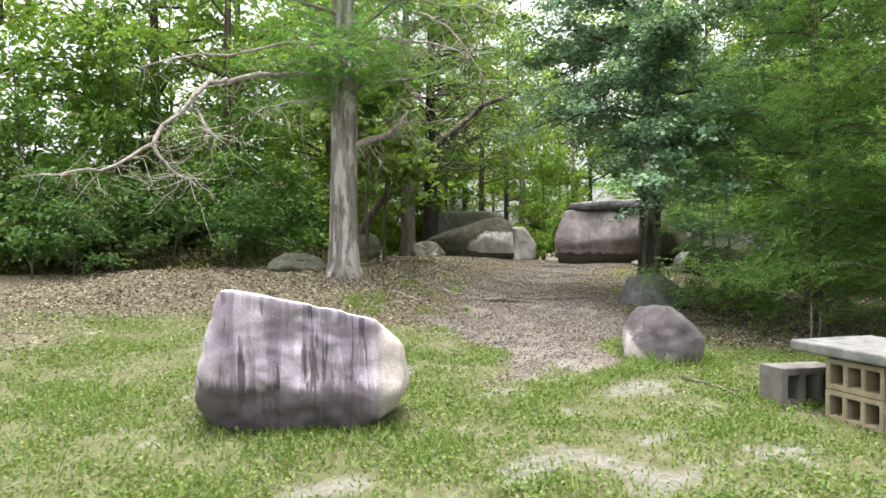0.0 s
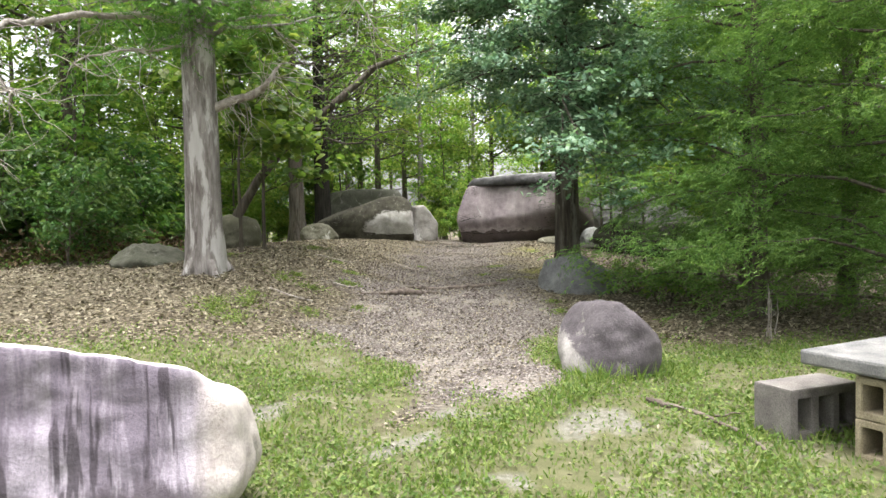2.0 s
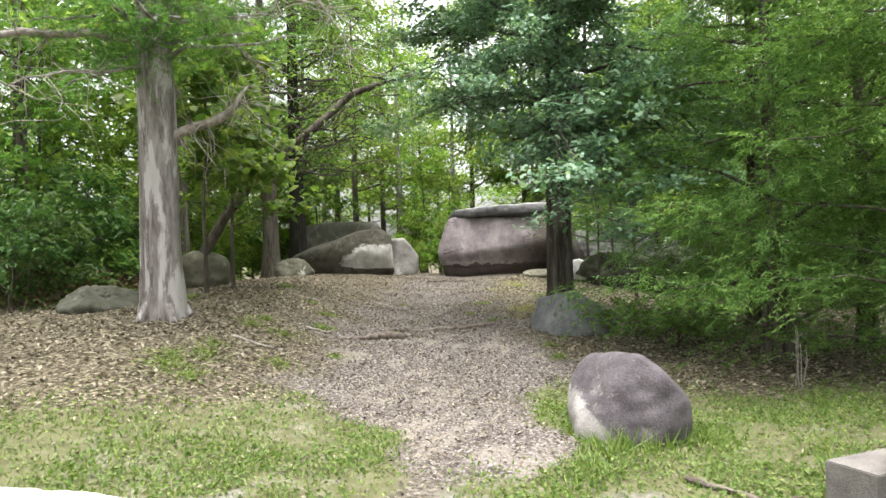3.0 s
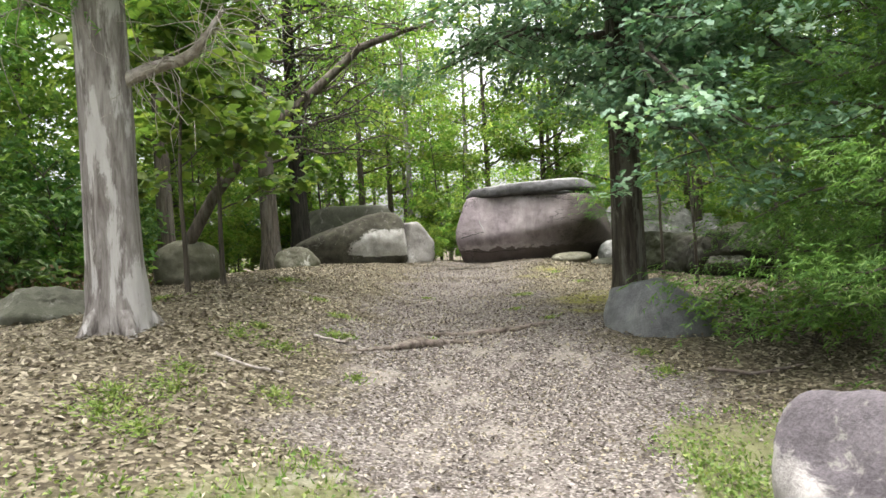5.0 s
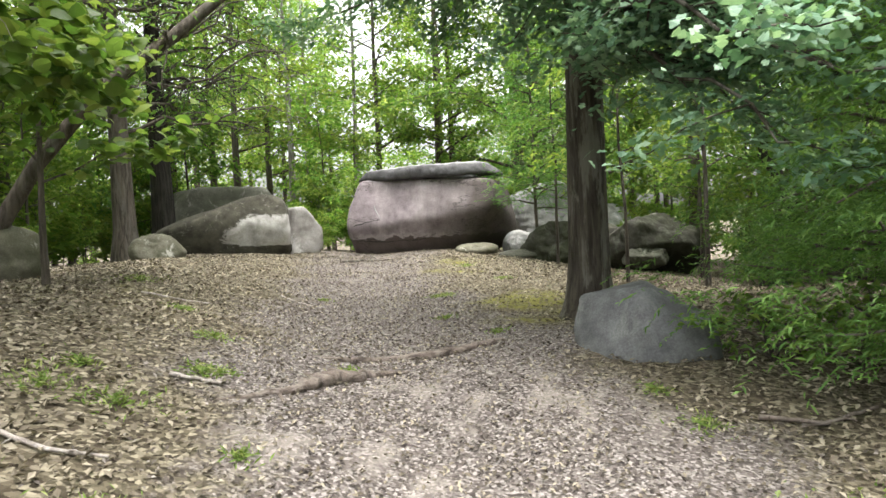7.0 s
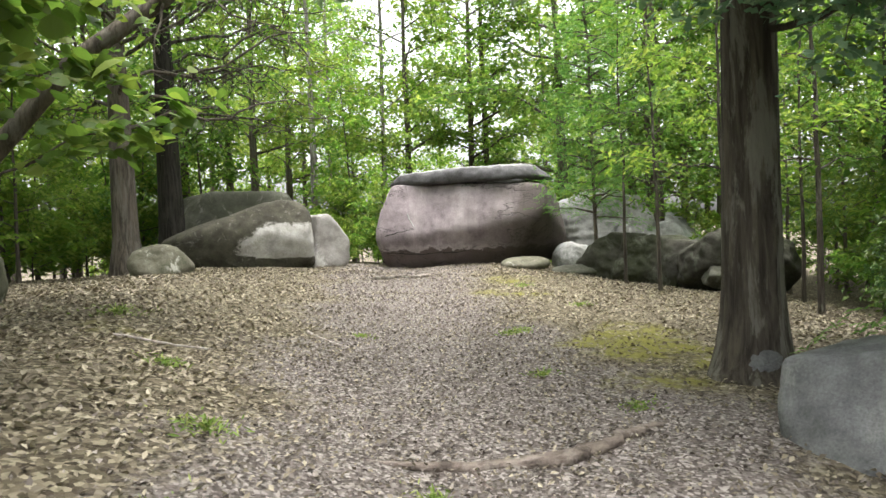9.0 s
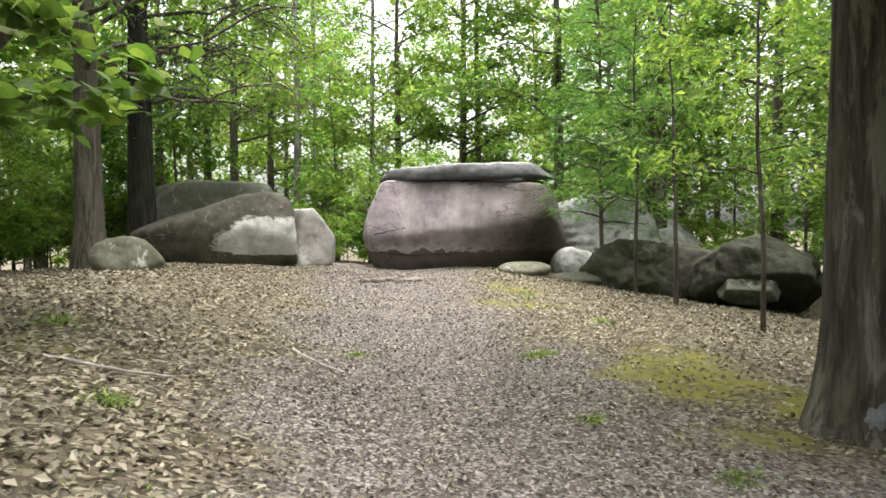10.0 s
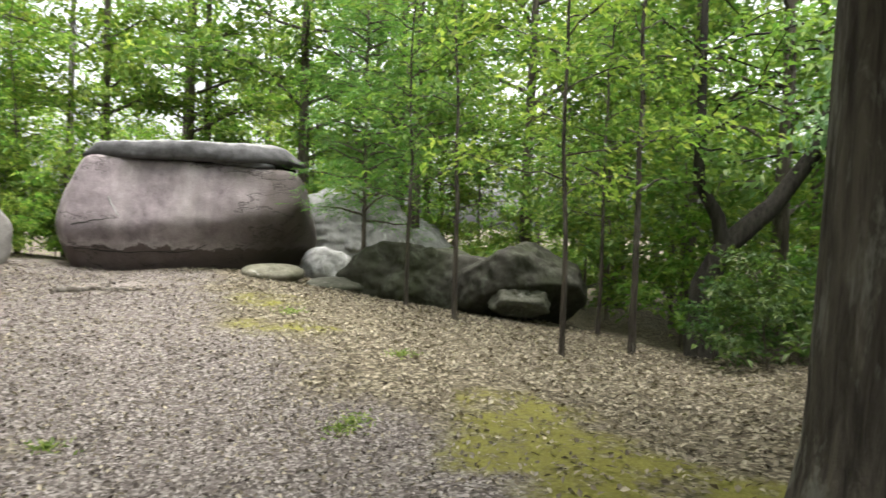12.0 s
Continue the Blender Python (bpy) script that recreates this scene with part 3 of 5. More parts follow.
def split_boulder():
    t = thing("split_boulder", "huge grey-mauve boulder with a cracked-off cap slab, on the crest", "boulder", at=(6.6, 26.0, 0.66), turn=-30)
    body = rock_mesh("body", (2.6, 1.6, 1.4), [((-0.95, -0.3, 0.42), 2.05), ((-0.9, -0.3, -0.3), 2.3), ((0, -1, 0.28), 1.28), ((0.1, -1, -0.62), 1.3), ((0.03, 0, 1), 0.86), ((0.7, -0.45, -0.75), 1.75), ((0.95, -0.1, 0.25), 2.2)],
                     M_BANDED, 0.055, 11, 6, 0.1, 3.8, 26)
    part("body", body, None, t)
    # dark filler block set back in the gap, its colour deepens the shade there
    crev = rock_mesh("crevice", (1.95, 0.98, 0.18), [], M_CREVICE, 0.02, 4, 4, 0.0, 3.4)
    o = part("crevice", crev, None, t, "dark block standing in for the shade under the cap slab")
    o.matrix_basis = pose(0.05, 0.06, 1.96, 0, 1, 0)
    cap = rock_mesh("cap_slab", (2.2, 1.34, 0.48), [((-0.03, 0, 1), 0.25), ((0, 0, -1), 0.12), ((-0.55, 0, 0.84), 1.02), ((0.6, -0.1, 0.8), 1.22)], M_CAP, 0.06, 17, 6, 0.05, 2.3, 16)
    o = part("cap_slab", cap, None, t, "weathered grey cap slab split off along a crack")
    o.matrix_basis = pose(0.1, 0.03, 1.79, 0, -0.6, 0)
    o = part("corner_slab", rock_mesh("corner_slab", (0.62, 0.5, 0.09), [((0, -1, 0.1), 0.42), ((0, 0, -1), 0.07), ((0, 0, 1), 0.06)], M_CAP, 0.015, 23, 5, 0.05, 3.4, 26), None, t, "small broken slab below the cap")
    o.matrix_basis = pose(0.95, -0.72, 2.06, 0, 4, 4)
    skin = bvhtree.BVHTree.FromPolygons([v.co for v in body.vertices], [p.vertices for p in body.polygons])

    def seam(name, label, pts, r, mat):
        """A thin line that follows the front of the body through (x, z) places."""
        line = []
        for (ax, az), (bx, bz) in zip(pts, pts[1:]):
            for k in range(6):
                x, z = ax + (bx - ax) * k / 6, az + (bz - az) * k / 6 + 0.012 * math.sin(9 * ax + 5 * k)
                hit = skin.ray_cast(Vector((x, -4, z)), Vector((0, 1, 0)))[0]
                if hit:
                    line.append((hit.x, hit.y + r * 0.3, hit.z))
        if len(line) > 3:
            v, f = tube(line, np.linspace(r, r * 0.5, len(line)), 6)
            part(name, mesh_from(name, v, f, mat), None, t, label)

    seam("crack", "dark hairline crack in the rock face", ((-1.75, 0.92), (-1.4, 1.02), (-1.0, 1.06)), 0.016, M_CREVICE)
    seam("crack", "pale chipped crack in the rock face", ((-1.2, 1.42), (-1.1, 1.22), (-0.98, 1.06)), 0.018, M_PALE)
    seam("crack", "dark seam above the brown foot", ((-1.75, 0.52), (-0.9, 0.47), (0.1, 0.5), (0.5, 0.66)), 0.015, M_CREVICE)


rock("boulder", "long rounded boulder, lichen-dark above and bleached below, on the crest", (1.45, 26.1), (2.1, 1.05, 1.0),
     [((-0.33, -0.1, 0.94), 0.6), ((0.97, -0.1, 0.1), 1.26), ((0, -1, -0.35), 0.9), ((-0.06, 0.2, 1), 0.58), ((0.55, -0.1, 0.83), 1.13), ((0, -1, 0.45), 0.86)], M_TWOTONE, -3, 0.06, 13, 6, 0.25, power=2.4, sharp=16)
rock("boulder", "pale split slab of granite beside the long boulder", (3.02, 26.4), (0.56, 0.75, 0.78),
     [((-0.9, -0.2, 0.1), 0.42), ((0.75, -0.1, 0.6), 0.5), ((0, -1, 0.05), 0.6), ((0, 0, 1), 0.66)], M_CUT, 6, 0.035, 19, 5, 0.3, power=3.5, sharp=22)
rock("boulder", "big grey boulder with a flat overhanging top, behind the long boulder", (0.95, 28.3), (1.7, 1.2, 1.25),
     [((0, 0, 1), 0.82), ((-0.6, -0.3, 0.7), 1.1), ((0, -1, 0.1), 0.95)], M_LICHENDARK, -8, 0.06, 29, 5, 0.2, sharp=20)
rock("boulder", "small round mossy grey boulder on the crest", (-0.45, 23.5), (0.6, 0.45, 0.37), [((0, -1, 0.5), 0.3), ((0.7, 0, 0.7), 0.42)], M_LICHEN, 0, 0.04, 31, 5, 0.45, power=2.1)
rock("boulder", "long low dark boulder on the falling slope", (9.1, 22.2), (1.45, 0.7, 0.75),
     [((0.1, -1, 0.5), 0.55), ((-0.5, 0, 0.75), 0.75), ((0.1, 0, 1), 0.5)], M_DARKROCK, -58, 0.12, 37, 6, 0.35, sharp=18)
rock("boulder", "dark overhanging boulder with a black hollow underneath", (10.1, 20.5), (1.1, 0.85, 0.8),
     [((0.3, -0.6, -0.75), 0.4), ((0.1, -1, 0.25), 0.7), ((-0.4, 0, 0.85), 0.66), ((0.35, -0.2, 0.9), 0.62), ((0.95, -0.2, 0.2), 0.95), ((0.5, -0.8, 0.5), 0.72)], M_DARKROCK, -58, 0.12, 39, 6, 0.42, sharp=30, base=gz(10.1, 20.5) + 0.1)
rock("rock_ledge", "pale mossy ledge of rock jutting from the dark boulder", (9.62, 20.12), (0.5, 0.36, 0.24), [((0.1, -0.6, 0.8), 0.2), ((0.1, -0.8, -0.6), 0.2), ((1, -0.1, 0.3), 0.42), ((-0.8, -0.5, 0.3), 0.4)], M_LICHENDARK, -54, 0.07, 71, 5, 0.0, base=0.36, sharp=34)
rock("boulder", "pale lichen-covered boulder behind a sapling", (10.95, 26.7), (1.45, 0.9, 1.35),
     [((0.1, -1, 0.3), 0.75), ((-0.6, 0, 0.8), 1.3), ((0.1, -0.25, 1), 1.05), ((-0.9, -0.3, -0.4), 1.2), ((0.5, -0.6, 0.6), 1.1)], M_PALE, -30, 0.17, 41, 6, 0.24, sharp=30)
rock("boulder", "low grey-white boulder beside the split boulder", (8.9, 24.7), (0.5, 0.45, 0.42), [((0, -1, 0.4), 0.45)], M_PALE, -15, 0.05, 43, 5, 0.4)
rock("boulder", "flat pale boulder far down the slope", (12.75, 26.5), (1.2, 0.9, 1.05), [((0, -0.3, 1), 0.8), ((0.6, -0.2, 0.7), 0.85), ((-0.1, -1, 0.3), 0.75)], M_PALE, -38, 0.08, 47, 5, 0.25, sharp=24)
rock("flat_stone", "flat tan stone lying before the split boulder", (7.1, 23.65), (0.55, 0.34, 0.16), [((0, -0.4, 1), 0.13)], M_LICHEN, -20, 0.025, 53, 4, 0.4)
rock("flat_stone", "thin grey stone slab half sunk in leaves", (8.0, 22.9), (0.6, 0.3, 0.13), [((0, -0.4, 1), 0.11)], M_LICHENDARK, -35, 0.025, 59, 4, 0.45)
rock("boulder", "mossy low boulder at the wood's edge", (-2.1, 17.6), (0.55, 0.45, 0.45), [((0, -1, 0.3), 0.4)], M_LICHEN, 20, 0.04, 61, 5, 0.4)
rock("flat_stone", "flat grey stone at the grey tree's foot", (-2.7, 12.9), (0.55, 0.4, 0.22), [((0.35, -0.5, 1), 0.13), ((-0.5, -0.3, 0.8), 0.24), ((0.1, -1, 0.6), 0.3)], M_LICHENDARK, 14, 0.05, 67, 5, 0.6, sharp=26)


# ---- concrete bench and block ----
def box_bm(sx, sy, sz, bevel=0.01):
    bm = bmesh.new()
    bmesh.ops.create_cube(bm, size=1.0)
    for v in bm.verts:
        v.co = Vector((v.co.x * sx, v.co.y * sy, v.co.z * sz))
    bmesh.ops.bevel(bm, geom=list(bm.edges), offset=bevel, segments=2, affect="EDGES", profile=0.5)
    return bm


def hollow_block_mesh(name, length, high, deep, cells, mat, wall=0.035):
    """A hollow concrete block lying on its side: cells run through it from front to back (local y)."""
    step = (length - wall) / cells
    xs = [-length / 2]
    for i in range(cells + 1):
        a = -length / 2 + i * step
        xs += ([a] if i else []) + [a + wall]
    zs = [0, wall, high - wall, high]
    solid = lambda i, k: 0 <= i < len(xs) - 1 and 0 <= k < 3 and (k != 1 or i % 2 == 0)
    index, verts, faces = {}, [], []

    def at(i, side, k):
        key = (i, side, k)
        if key not in index:
            index[key] = len(verts)
            verts.append((xs[i], (side - 0.5) * deep, zs[k]))
        return index[key]

    for i in range(len(xs) - 1):
        for k in range(3):
            if not solid(i, k):
                continue
            faces.append([at(i, 0, k), at(i + 1, 0, k), at(i + 1, 0, k + 1), at(i, 0, k + 1)])
            faces.append([at(i, 1, k), at(i, 1, k + 1), at(i + 1, 1, k + 1), at(i + 1, 1, k)])
            for di, dk, a, b in ((-1, 0, (i, k), (i, k + 1)), (1, 0, (i + 1, k + 1), (i + 1, k)), (0, -1, (i + 1, k), (i, k)), (0, 1, (i, k + 1), (i + 1, k + 1))):
                if not solid(i + di, k + dk):
                    faces.append([at(a[0], 0, a[1]), at(b[0], 0, b[1]), at(b[0], 1, b[1]), at(a[0], 1, a[1])])
    bm = bmesh.new()
    bv = [bm.verts.new(v) for v in verts]
    for f in faces:
        bm.faces.new([bv[q] for q in f])
    bmesh.ops.recalc_face_normals(bm, faces=bm.faces)
    sharp_edges = [e for e in bm.edges if e.calc_face_angle(0) > 0.5]
    bmesh.ops.bevel(bm, geom=sharp_edges, offset=0.006, segments=2, affect="EDGES")
    me = bpy.data.meshes.new(name)
    bm.to_mesh(me)
    bm.free()
    me.materials.append(mat)
    return me


def bench():
    x0, y0 = 3.22, 5.5
    t = thing("concrete_bench", "low bench of weathered slab on tan hollow blocks, in grass", "bench", at=(x0, y0, gz(x0, y0) - 0.02), turn=-72)
    me = hollow_block_mesh("hollow_block", 0.52, 0.245, 0.25, 3, M_BLOCK, 0.042)
    for row in range(2):
        for col in range(4):
            o = part("hollow_block", me, None, t, "" if row + col else "tan hollow concrete block")
            o.matrix_basis = pose(0.26 + col * 0.525, 0.0 + 0.004 * row, row * 0.248, 0, 0, 0)
            o = part("hollow_block", me, None, t)
            o.matrix_basis = pose(0.26 + col * 0.525, 0.56, row * 0.248, 0, 0, 0)
    slab = box_bm(2.5, 0.9, 0.09, 0.018)
    bmesh.ops.subdivide_edges(slab, edges=list(slab.edges), cuts=3, use_grid_fill=True)
    for v in slab.verts:
        v.co += 0.006 * noise.noise_vector(v.co * 9)
    o = part("slab", slab, M_SLAB, t, "thick weathered grey concrete slab")
    o.matrix_basis = pose(0.92, 0.29, 0.545, 0, 0.6, 0)


bench()
blk = new("concrete_block", hollow_block_mesh("concrete_block", 0.58, 0.33, 0.3, 3, M_GREYBLOCK, 0.06))
blk.matrix_world = pose(3.15, 5.95, gz(3.15, 5.95) - 0.015, 0, 0, 12)
tagged(blk, "weathered grey hollow concrete block lying in grass beside the bench", "block")


# ---- branches and leaves ----
def tube(points, radii, sides=8, twist=0.0, knobby=0.0, seed=0):
    """A tapered tube along points: arrays of vertices and quad faces."""
    pts = np.asarray(points, float)
    n = len(pts)
    d = np.gradient(pts, axis=0)
    d /= np.linalg.norm(d, axis=1)[:, None] + 1e-9
    ref = np.array([0, 0, 1.0]) if abs(d[:, 2]).mean() < 0.8 else np.array([1.0, 0, 0])
    a = np.cross(d, ref)
    a /= np.linalg.norm(a, axis=1)[:, None] + 1e-9
    b = np.cross(d, a)
    ang = np.linspace(0, 2 * np.pi, sides, endpoint=False)
    rad = np.asarray(radii, float)[:, None] * np.ones(sides)
    if knobby:
        r = np.random.default_rng(seed)
        lobes = sum(np.sin(k * ang + r.random() * 6) * r.random() for k in (2, 3, 5, 7))
        rad = rad * (1 + knobby * lobes[None, :] * 0.5 + knobby * 0.5 * (r.random((n, sides)) - 0.5))
    v = pts[:, None, :] + rad[:, :, None] * (np.cos(ang)[None, :, None] * a[:, None, :] + np.sin(ang)[None, :, None] * b[:, None, :])
    v = v.reshape(-1, 3)
    i = np.arange(n - 1)[:, None] * sides
    j = np.arange(sides)[None, :]
    k = (j + 1) % sides
    f = np.stack([i + j, i + k, i + sides + k, i + sides + j], 2).reshape(-1, 4)
    return v, f


def bend(p0, p1, sag=0.0, wobble=0.1, n=7, rng=RNG):
    """A wandering line from p0 to p1."""
    p0, p1 = np.asarray(p0, float), np.asarray(p1, float)
    t = np.linspace(0, 1, n)[:, None]
    line = p0 + (p1 - p0) * t
    length = np.linalg.norm(p1 - p0)
    off = np.cumsum(rng.normal(0, 1, (n, 3)), 0)
    off -= off[0] + (off[-1] - off[0]) * t
    line = line + off * wobble * length / n
    line[:, 2] += sag * length * (t * (1 - t))[:, 0] * 4
    return line


class Wood:
    """Collects tubes into one mesh."""

    def __init__(self):
        self.v, self.f, self.n = [], [], 0

    def add(self, pts, r0, r1, sides=7, knobby=0.0, seed=0, radii=None):
        radii = np.linspace(r0, r1, len(pts)) if radii is None else radii
        v, f = tube(pts, radii, sides, knobby=knobby, seed=seed)
        self.v.append(v)
        self.f.append(f + self.n)
        self.n += len(v)

    def mesh(self, name, mat):
        return mesh_from(name, np.concatenate(self.v), np.concatenate(self.f), mat)


def unit(v):
    return v / (np.linalg.norm(v, axis=1)[:, None] + 1e-9)


def leaves_mesh(name, centres, size, mat, rng, flat=0.55, slim=0.5, droop=0.25, heading=None, lobed=False):
    """Many small folded leaf blades round the given places."""
    n = len(centres)
    up = unit(np.stack([rng.normal(0, 1 - flat, n), rng.normal(0, 1 - flat, n), np.full(n, 0.75)], 1))
    d = rng.normal(0, 1, (n, 3)) if heading is None else heading + rng.normal(0, 0.45, (n, 3))
    d = d - up * (d * up).sum(1)[:, None]
    d = unit(d)
    side = np.cross(d, up)
    s = (np.asarray(size) * rng.uniform(0.6, 1.3, n))[:, None]
    base = centres - d * s * 0.5
    tip = centres + d * s * 0.5 - np.array([0, 0, 1.0]) * s * droop
    w = s * slim * 0.5
    if not lobed:
        left = centres + side * w + up * w * 0.35
        right = centres - side * w + up * w * 0.35
        v = np.stack([base, right, tip, left], 1).reshape(-1, 3)
        f = np.arange(4 * n).reshape(-1, 4)
    else:
        rows = [(-0.5, 0.05), (-0.32, 0.7), (-0.05, 1.0), (0.25, 0.72), (0.5, 0.05)] if lobed == "broad" else [(-0.5, 0.06), (-0.15, 0.85), (0.02, 0.42), (0.25, 1.0), (0.5, 0.12)]
        vs = []
        for k, wd in rows:
            mid = centres + d * s * k - np.array([0, 0, 1.0]) * s * droop * max(k, 0) ** 2 * 2
            vs += [mid + side * w * wd + up * w * 0.2 * wd, mid - side * w * wd + up * w * 0.2 * wd]
        v = np.stack(vs, 1).reshape(-1, 3)
        q = np.array([[2 * i, 2 * i + 1, 2 * i + 3, 2 * i + 2] for i in range(len(rows) - 1)])
        f = (np.arange(n)[:, None, None] * 10 + q[None]).reshape(-1, 4)
    return mesh_from(name, v, f, mat, False)


def along(lines, count, spread, rng):
    """Places scattered along lines, with the heading of each line."""
    lens = np.array([np.linalg.norm(np.diff(p, axis=0), axis=1).sum() for p in lines])
    pick = rng.choice(len(lines), count, p=lens / lens.sum())
    t = rng.random(count) ** 0.75
    out, head = np.empty((count, 3)), np.empty((count, 3))
    for i, p in enumerate(lines):
        m = pick == i
        if not m.any():
            continue
        k = t[m] * (len(p) - 1)
        a = np.minimum(k.astype(int), len(p) - 2)
        fr = (k - a)[:, None]
        out[m] = p[a] * (1 - fr) + p[a + 1] * fr
        head[m] = p[a + 1] - p[a]
    return out + rng.normal(0, 1, (count, 3)) * np.array([1, 1, 0.55]) * spread, unit(head)


def trunk_line(height, lean, rng, n=12, wob=0.03):
    t = np.linspace(0, 1, n)
    x = lean[0] * t ** 1.3 * height + np.cumsum(rng.normal(0, wob, n)) * t
    y = lean[1] * t ** 1.3 * height + np.cumsum(rng.normal(0, wob, n)) * t
    return np.stack([x, y, t * height], 1)


def flare(line, r0, r1, foot=1.6, hold=0.8, rise=1.8):
    """Radii up a trunk: hold above 1 keeps it stout for longer; the foot spreads within rise times the radius."""
    z = line[:, 2]
    t = z / z.max()
    return (r0 + (r1 - r0) * t ** hold) * (1 + (foot - 1) * np.exp(-z / (rise * r0 + 0.02)))


def tree(name, label, category, at, height, r0, crown_from, reach, leaves, leaf_size, mat_wood, mat_leaf, seed, limbs=12, subs=5, lean=(0.0, 0.0), rise=0.35, group="",
         slim=0.5, foot=1.6, spread=0.22, extra=(), lobed=False, shape=1.0, base_z=None, sides=10, wob=0.03, light=False, low_leaves=15000, hold=0.8, foot_rise=1.8):
    """A tapered trunk with limbs and twigs, and a crown of single leaves along them."""
    rng = np.random.default_rng(seed)
    z = gz(*at) - 0.05 if base_z is None else base_z
    t = thing(name, label, category, group, (at[0], at[1], z))
    wood = Wood()
    line = trunk_line(height, lean, rng, 16, wob)
    dense = np.concatenate([line[:1], line[0] + (line[1] - line[0]) * np.array([[0.08], [0.18], [0.35], [0.65]]), line[1:]])
    wood.add(dense, 0, 0, sides + 4, 0.1, seed, flare(dense, r0, r0 * 0.15, foot, hold, foot_rise))
    twigs = []
    for i in range(limbs):
        f = crown_from + (1 - crown_from) * (i + rng.random()) / limbs
        k = f * (len(line) - 1)
        a = min(int(k), len(line) - 2)
        p0 = line[a] + (line[a + 1] - line[a]) * (k - a)
        ang = i * 2.4 + rng.normal(0, 0.4)
        top = (f - crown_from) / (1 - crown_from)
        length = reach * (1.0 - 0.75 * top ** shape) * rng.uniform(0.75, 1.2)
        p1 = p0 + np.array([np.cos(ang) * length, np.sin(ang) * length, length * (rise + 0.5 * top)])
        limb = bend(p0, p1, 0.06, 0.25, 8, rng)
        rl = max(0.012, r0 * 0.32 * (1 - 0.6 * top))
        wood.add(limb[::2] if light else limb, rl, rl * 0.25, 4 if light else 6)
        twigs.append(limb[3:])
        for s in range(subs):
            q = 0.25 + 0.75 * (s + rng.random()) / subs
            b = min(int(q * 7), 6)
            s0 = limb[b]
            dirn = unit((limb[b + 1] - limb[b])[None])[0] + rng.normal(0, 0.65, 3) * np.array([1, 1, 0.5])
            s1 = s0 + dirn * length * rng.uniform(0.25, 0.45)
            sub = bend(s0, s1, -0.03, 0.3, 5, rng)
            wood.add(sub[::2], rl * 0.3, rl * 0.08, 3)
            twigs.append(sub)
    low = []
    for e0, e1, er in extra:
        limb = bend(np.array(e0) - np.array([at[0], at[1], z]), np.array(e1) - np.array([at[0], at[1], z]), 0.08, 0.18, 9, rng)
        wood.add(limb, er, er * 0.25, 6)
        for s in range(9):
            s0 = limb[3 + s % 6]
            sub = bend(s0, s0 + rng.normal(0, 0.5, 3) * np.array([1, 1, 0.5]) + (limb[-1] - limb[0]) * 0.12, -0.05, 0.3, 5, rng)
            wood.add(sub, er * 0.25, er * 0.08, 4)
            low.append(sub)
    part("trunk", wood.mesh("trunk", mat_wood), None, t)
    c, h = along(twigs, leaves, spread, rng)
    part("crown", leaves_mesh("crown", c, leaf_size, mat_leaf, rng, slim=slim, heading=h, lobed=False if low else lobed), None, t)
    if low:
        c, h = along(low, low_leaves, 0.12, rng)
        part("low_foliage", leaves_mesh("low_foliage", c, leaf_size * 0.9, mat_leaf, rng, slim=slim, heading=h, lobed=True), None, t, "lobed leaves on the low boughs")
    return t


def cedar(name, label, at, height, reach, sprays, seed, group="", mat=None, from_z=0.2, trunk_r=0.11, droop=0.25):
    """A dense evergreen with feathery sprays of fine needles on drooping boughs."""
    rng = np.random.default_rng(seed)
    t = thing(name, label, "tree", group, (at[0], at[1], gz(*at) - 0.05))
    wood, limbs = Wood(), Wood()
    line = trunk_line(height, (0, 0), rng, 12)
    wood.add(line, 0, 0, 10, 0.1, seed, flare(line, trunk_r, 0.02, 1.5))
    boughs = []
    count = 60
    for i in range(count):
        zf = from_z / height + (0.97 - from_z / height) * (i + rng.random()) / count
        p0 = np.array([np.interp(zf, line[:, 2] / height, line[:, 0]), np.interp(zf, line[:, 2] / height, line[:, 1]), zf * height])
        ang = i * 2.4 + rng.normal(0, 0.3)
        length = reach * (1 - zf) ** 0.6 * rng.uniform(0.75, 1.15) + 0.15
        p1 = p0 + np.array([np.cos(ang) * length, np.sin(ang) * length, length * rng.uniform(-0.1 if zf > 0.12 else 0.05, 0.35)])
        b = bend(p0, p1, 0.05, 0.2, 7, rng)
        limbs.add(b, 0.028, 0.006, 5)
        boughs.append(b[1:])
        for s in range(6):
            k = 1 + s % 5
            d = unit((b[k + 1] - b[k])[None])[0] + rng.normal(0, 0.7, 3) * np.array([1, 1, 0.5])
            boughs.append(bend(b[k], b[k] + d * length * 0.38, -0.04, 0.2, 5, rng))
    part("trunk", wood.mesh("trunk", M_FOREST), None, t)
    tagged(part("branchwork", limbs.mesh("branchwork", M_FOREST), None, t), kind="stuff")
    c, h = along(boughs, sprays, 0.14, rng)
    per = 9
    along_t = np.tile(np.linspace(0, 1, per), sprays)
    c2 = np.repeat(c, per, 0)
    h2 = unit(np.repeat(h + rng.normal(0, 0.5, (sprays, 3)) + np.array([0, 0, -droop]), per, 0))
    sd = unit(np.cross(h2, np.array([0.1, 0.05, 1.0])))
    sign = np.where(np.tile(np.arange(per), sprays) % 2 == 0, 1, -1)[:, None]
    place = c2 + h2 * (along_t * 0.22)[:, None] + sd * sign * 0.017
    part("crown", leaves_mesh("crown", place, 0.07, mat or M_CEDAR, rng, slim=0.21, heading=h2 * 1.3 + sd * sign * 0.8, droop=0.15), None, t)
    return t


split_boulder()


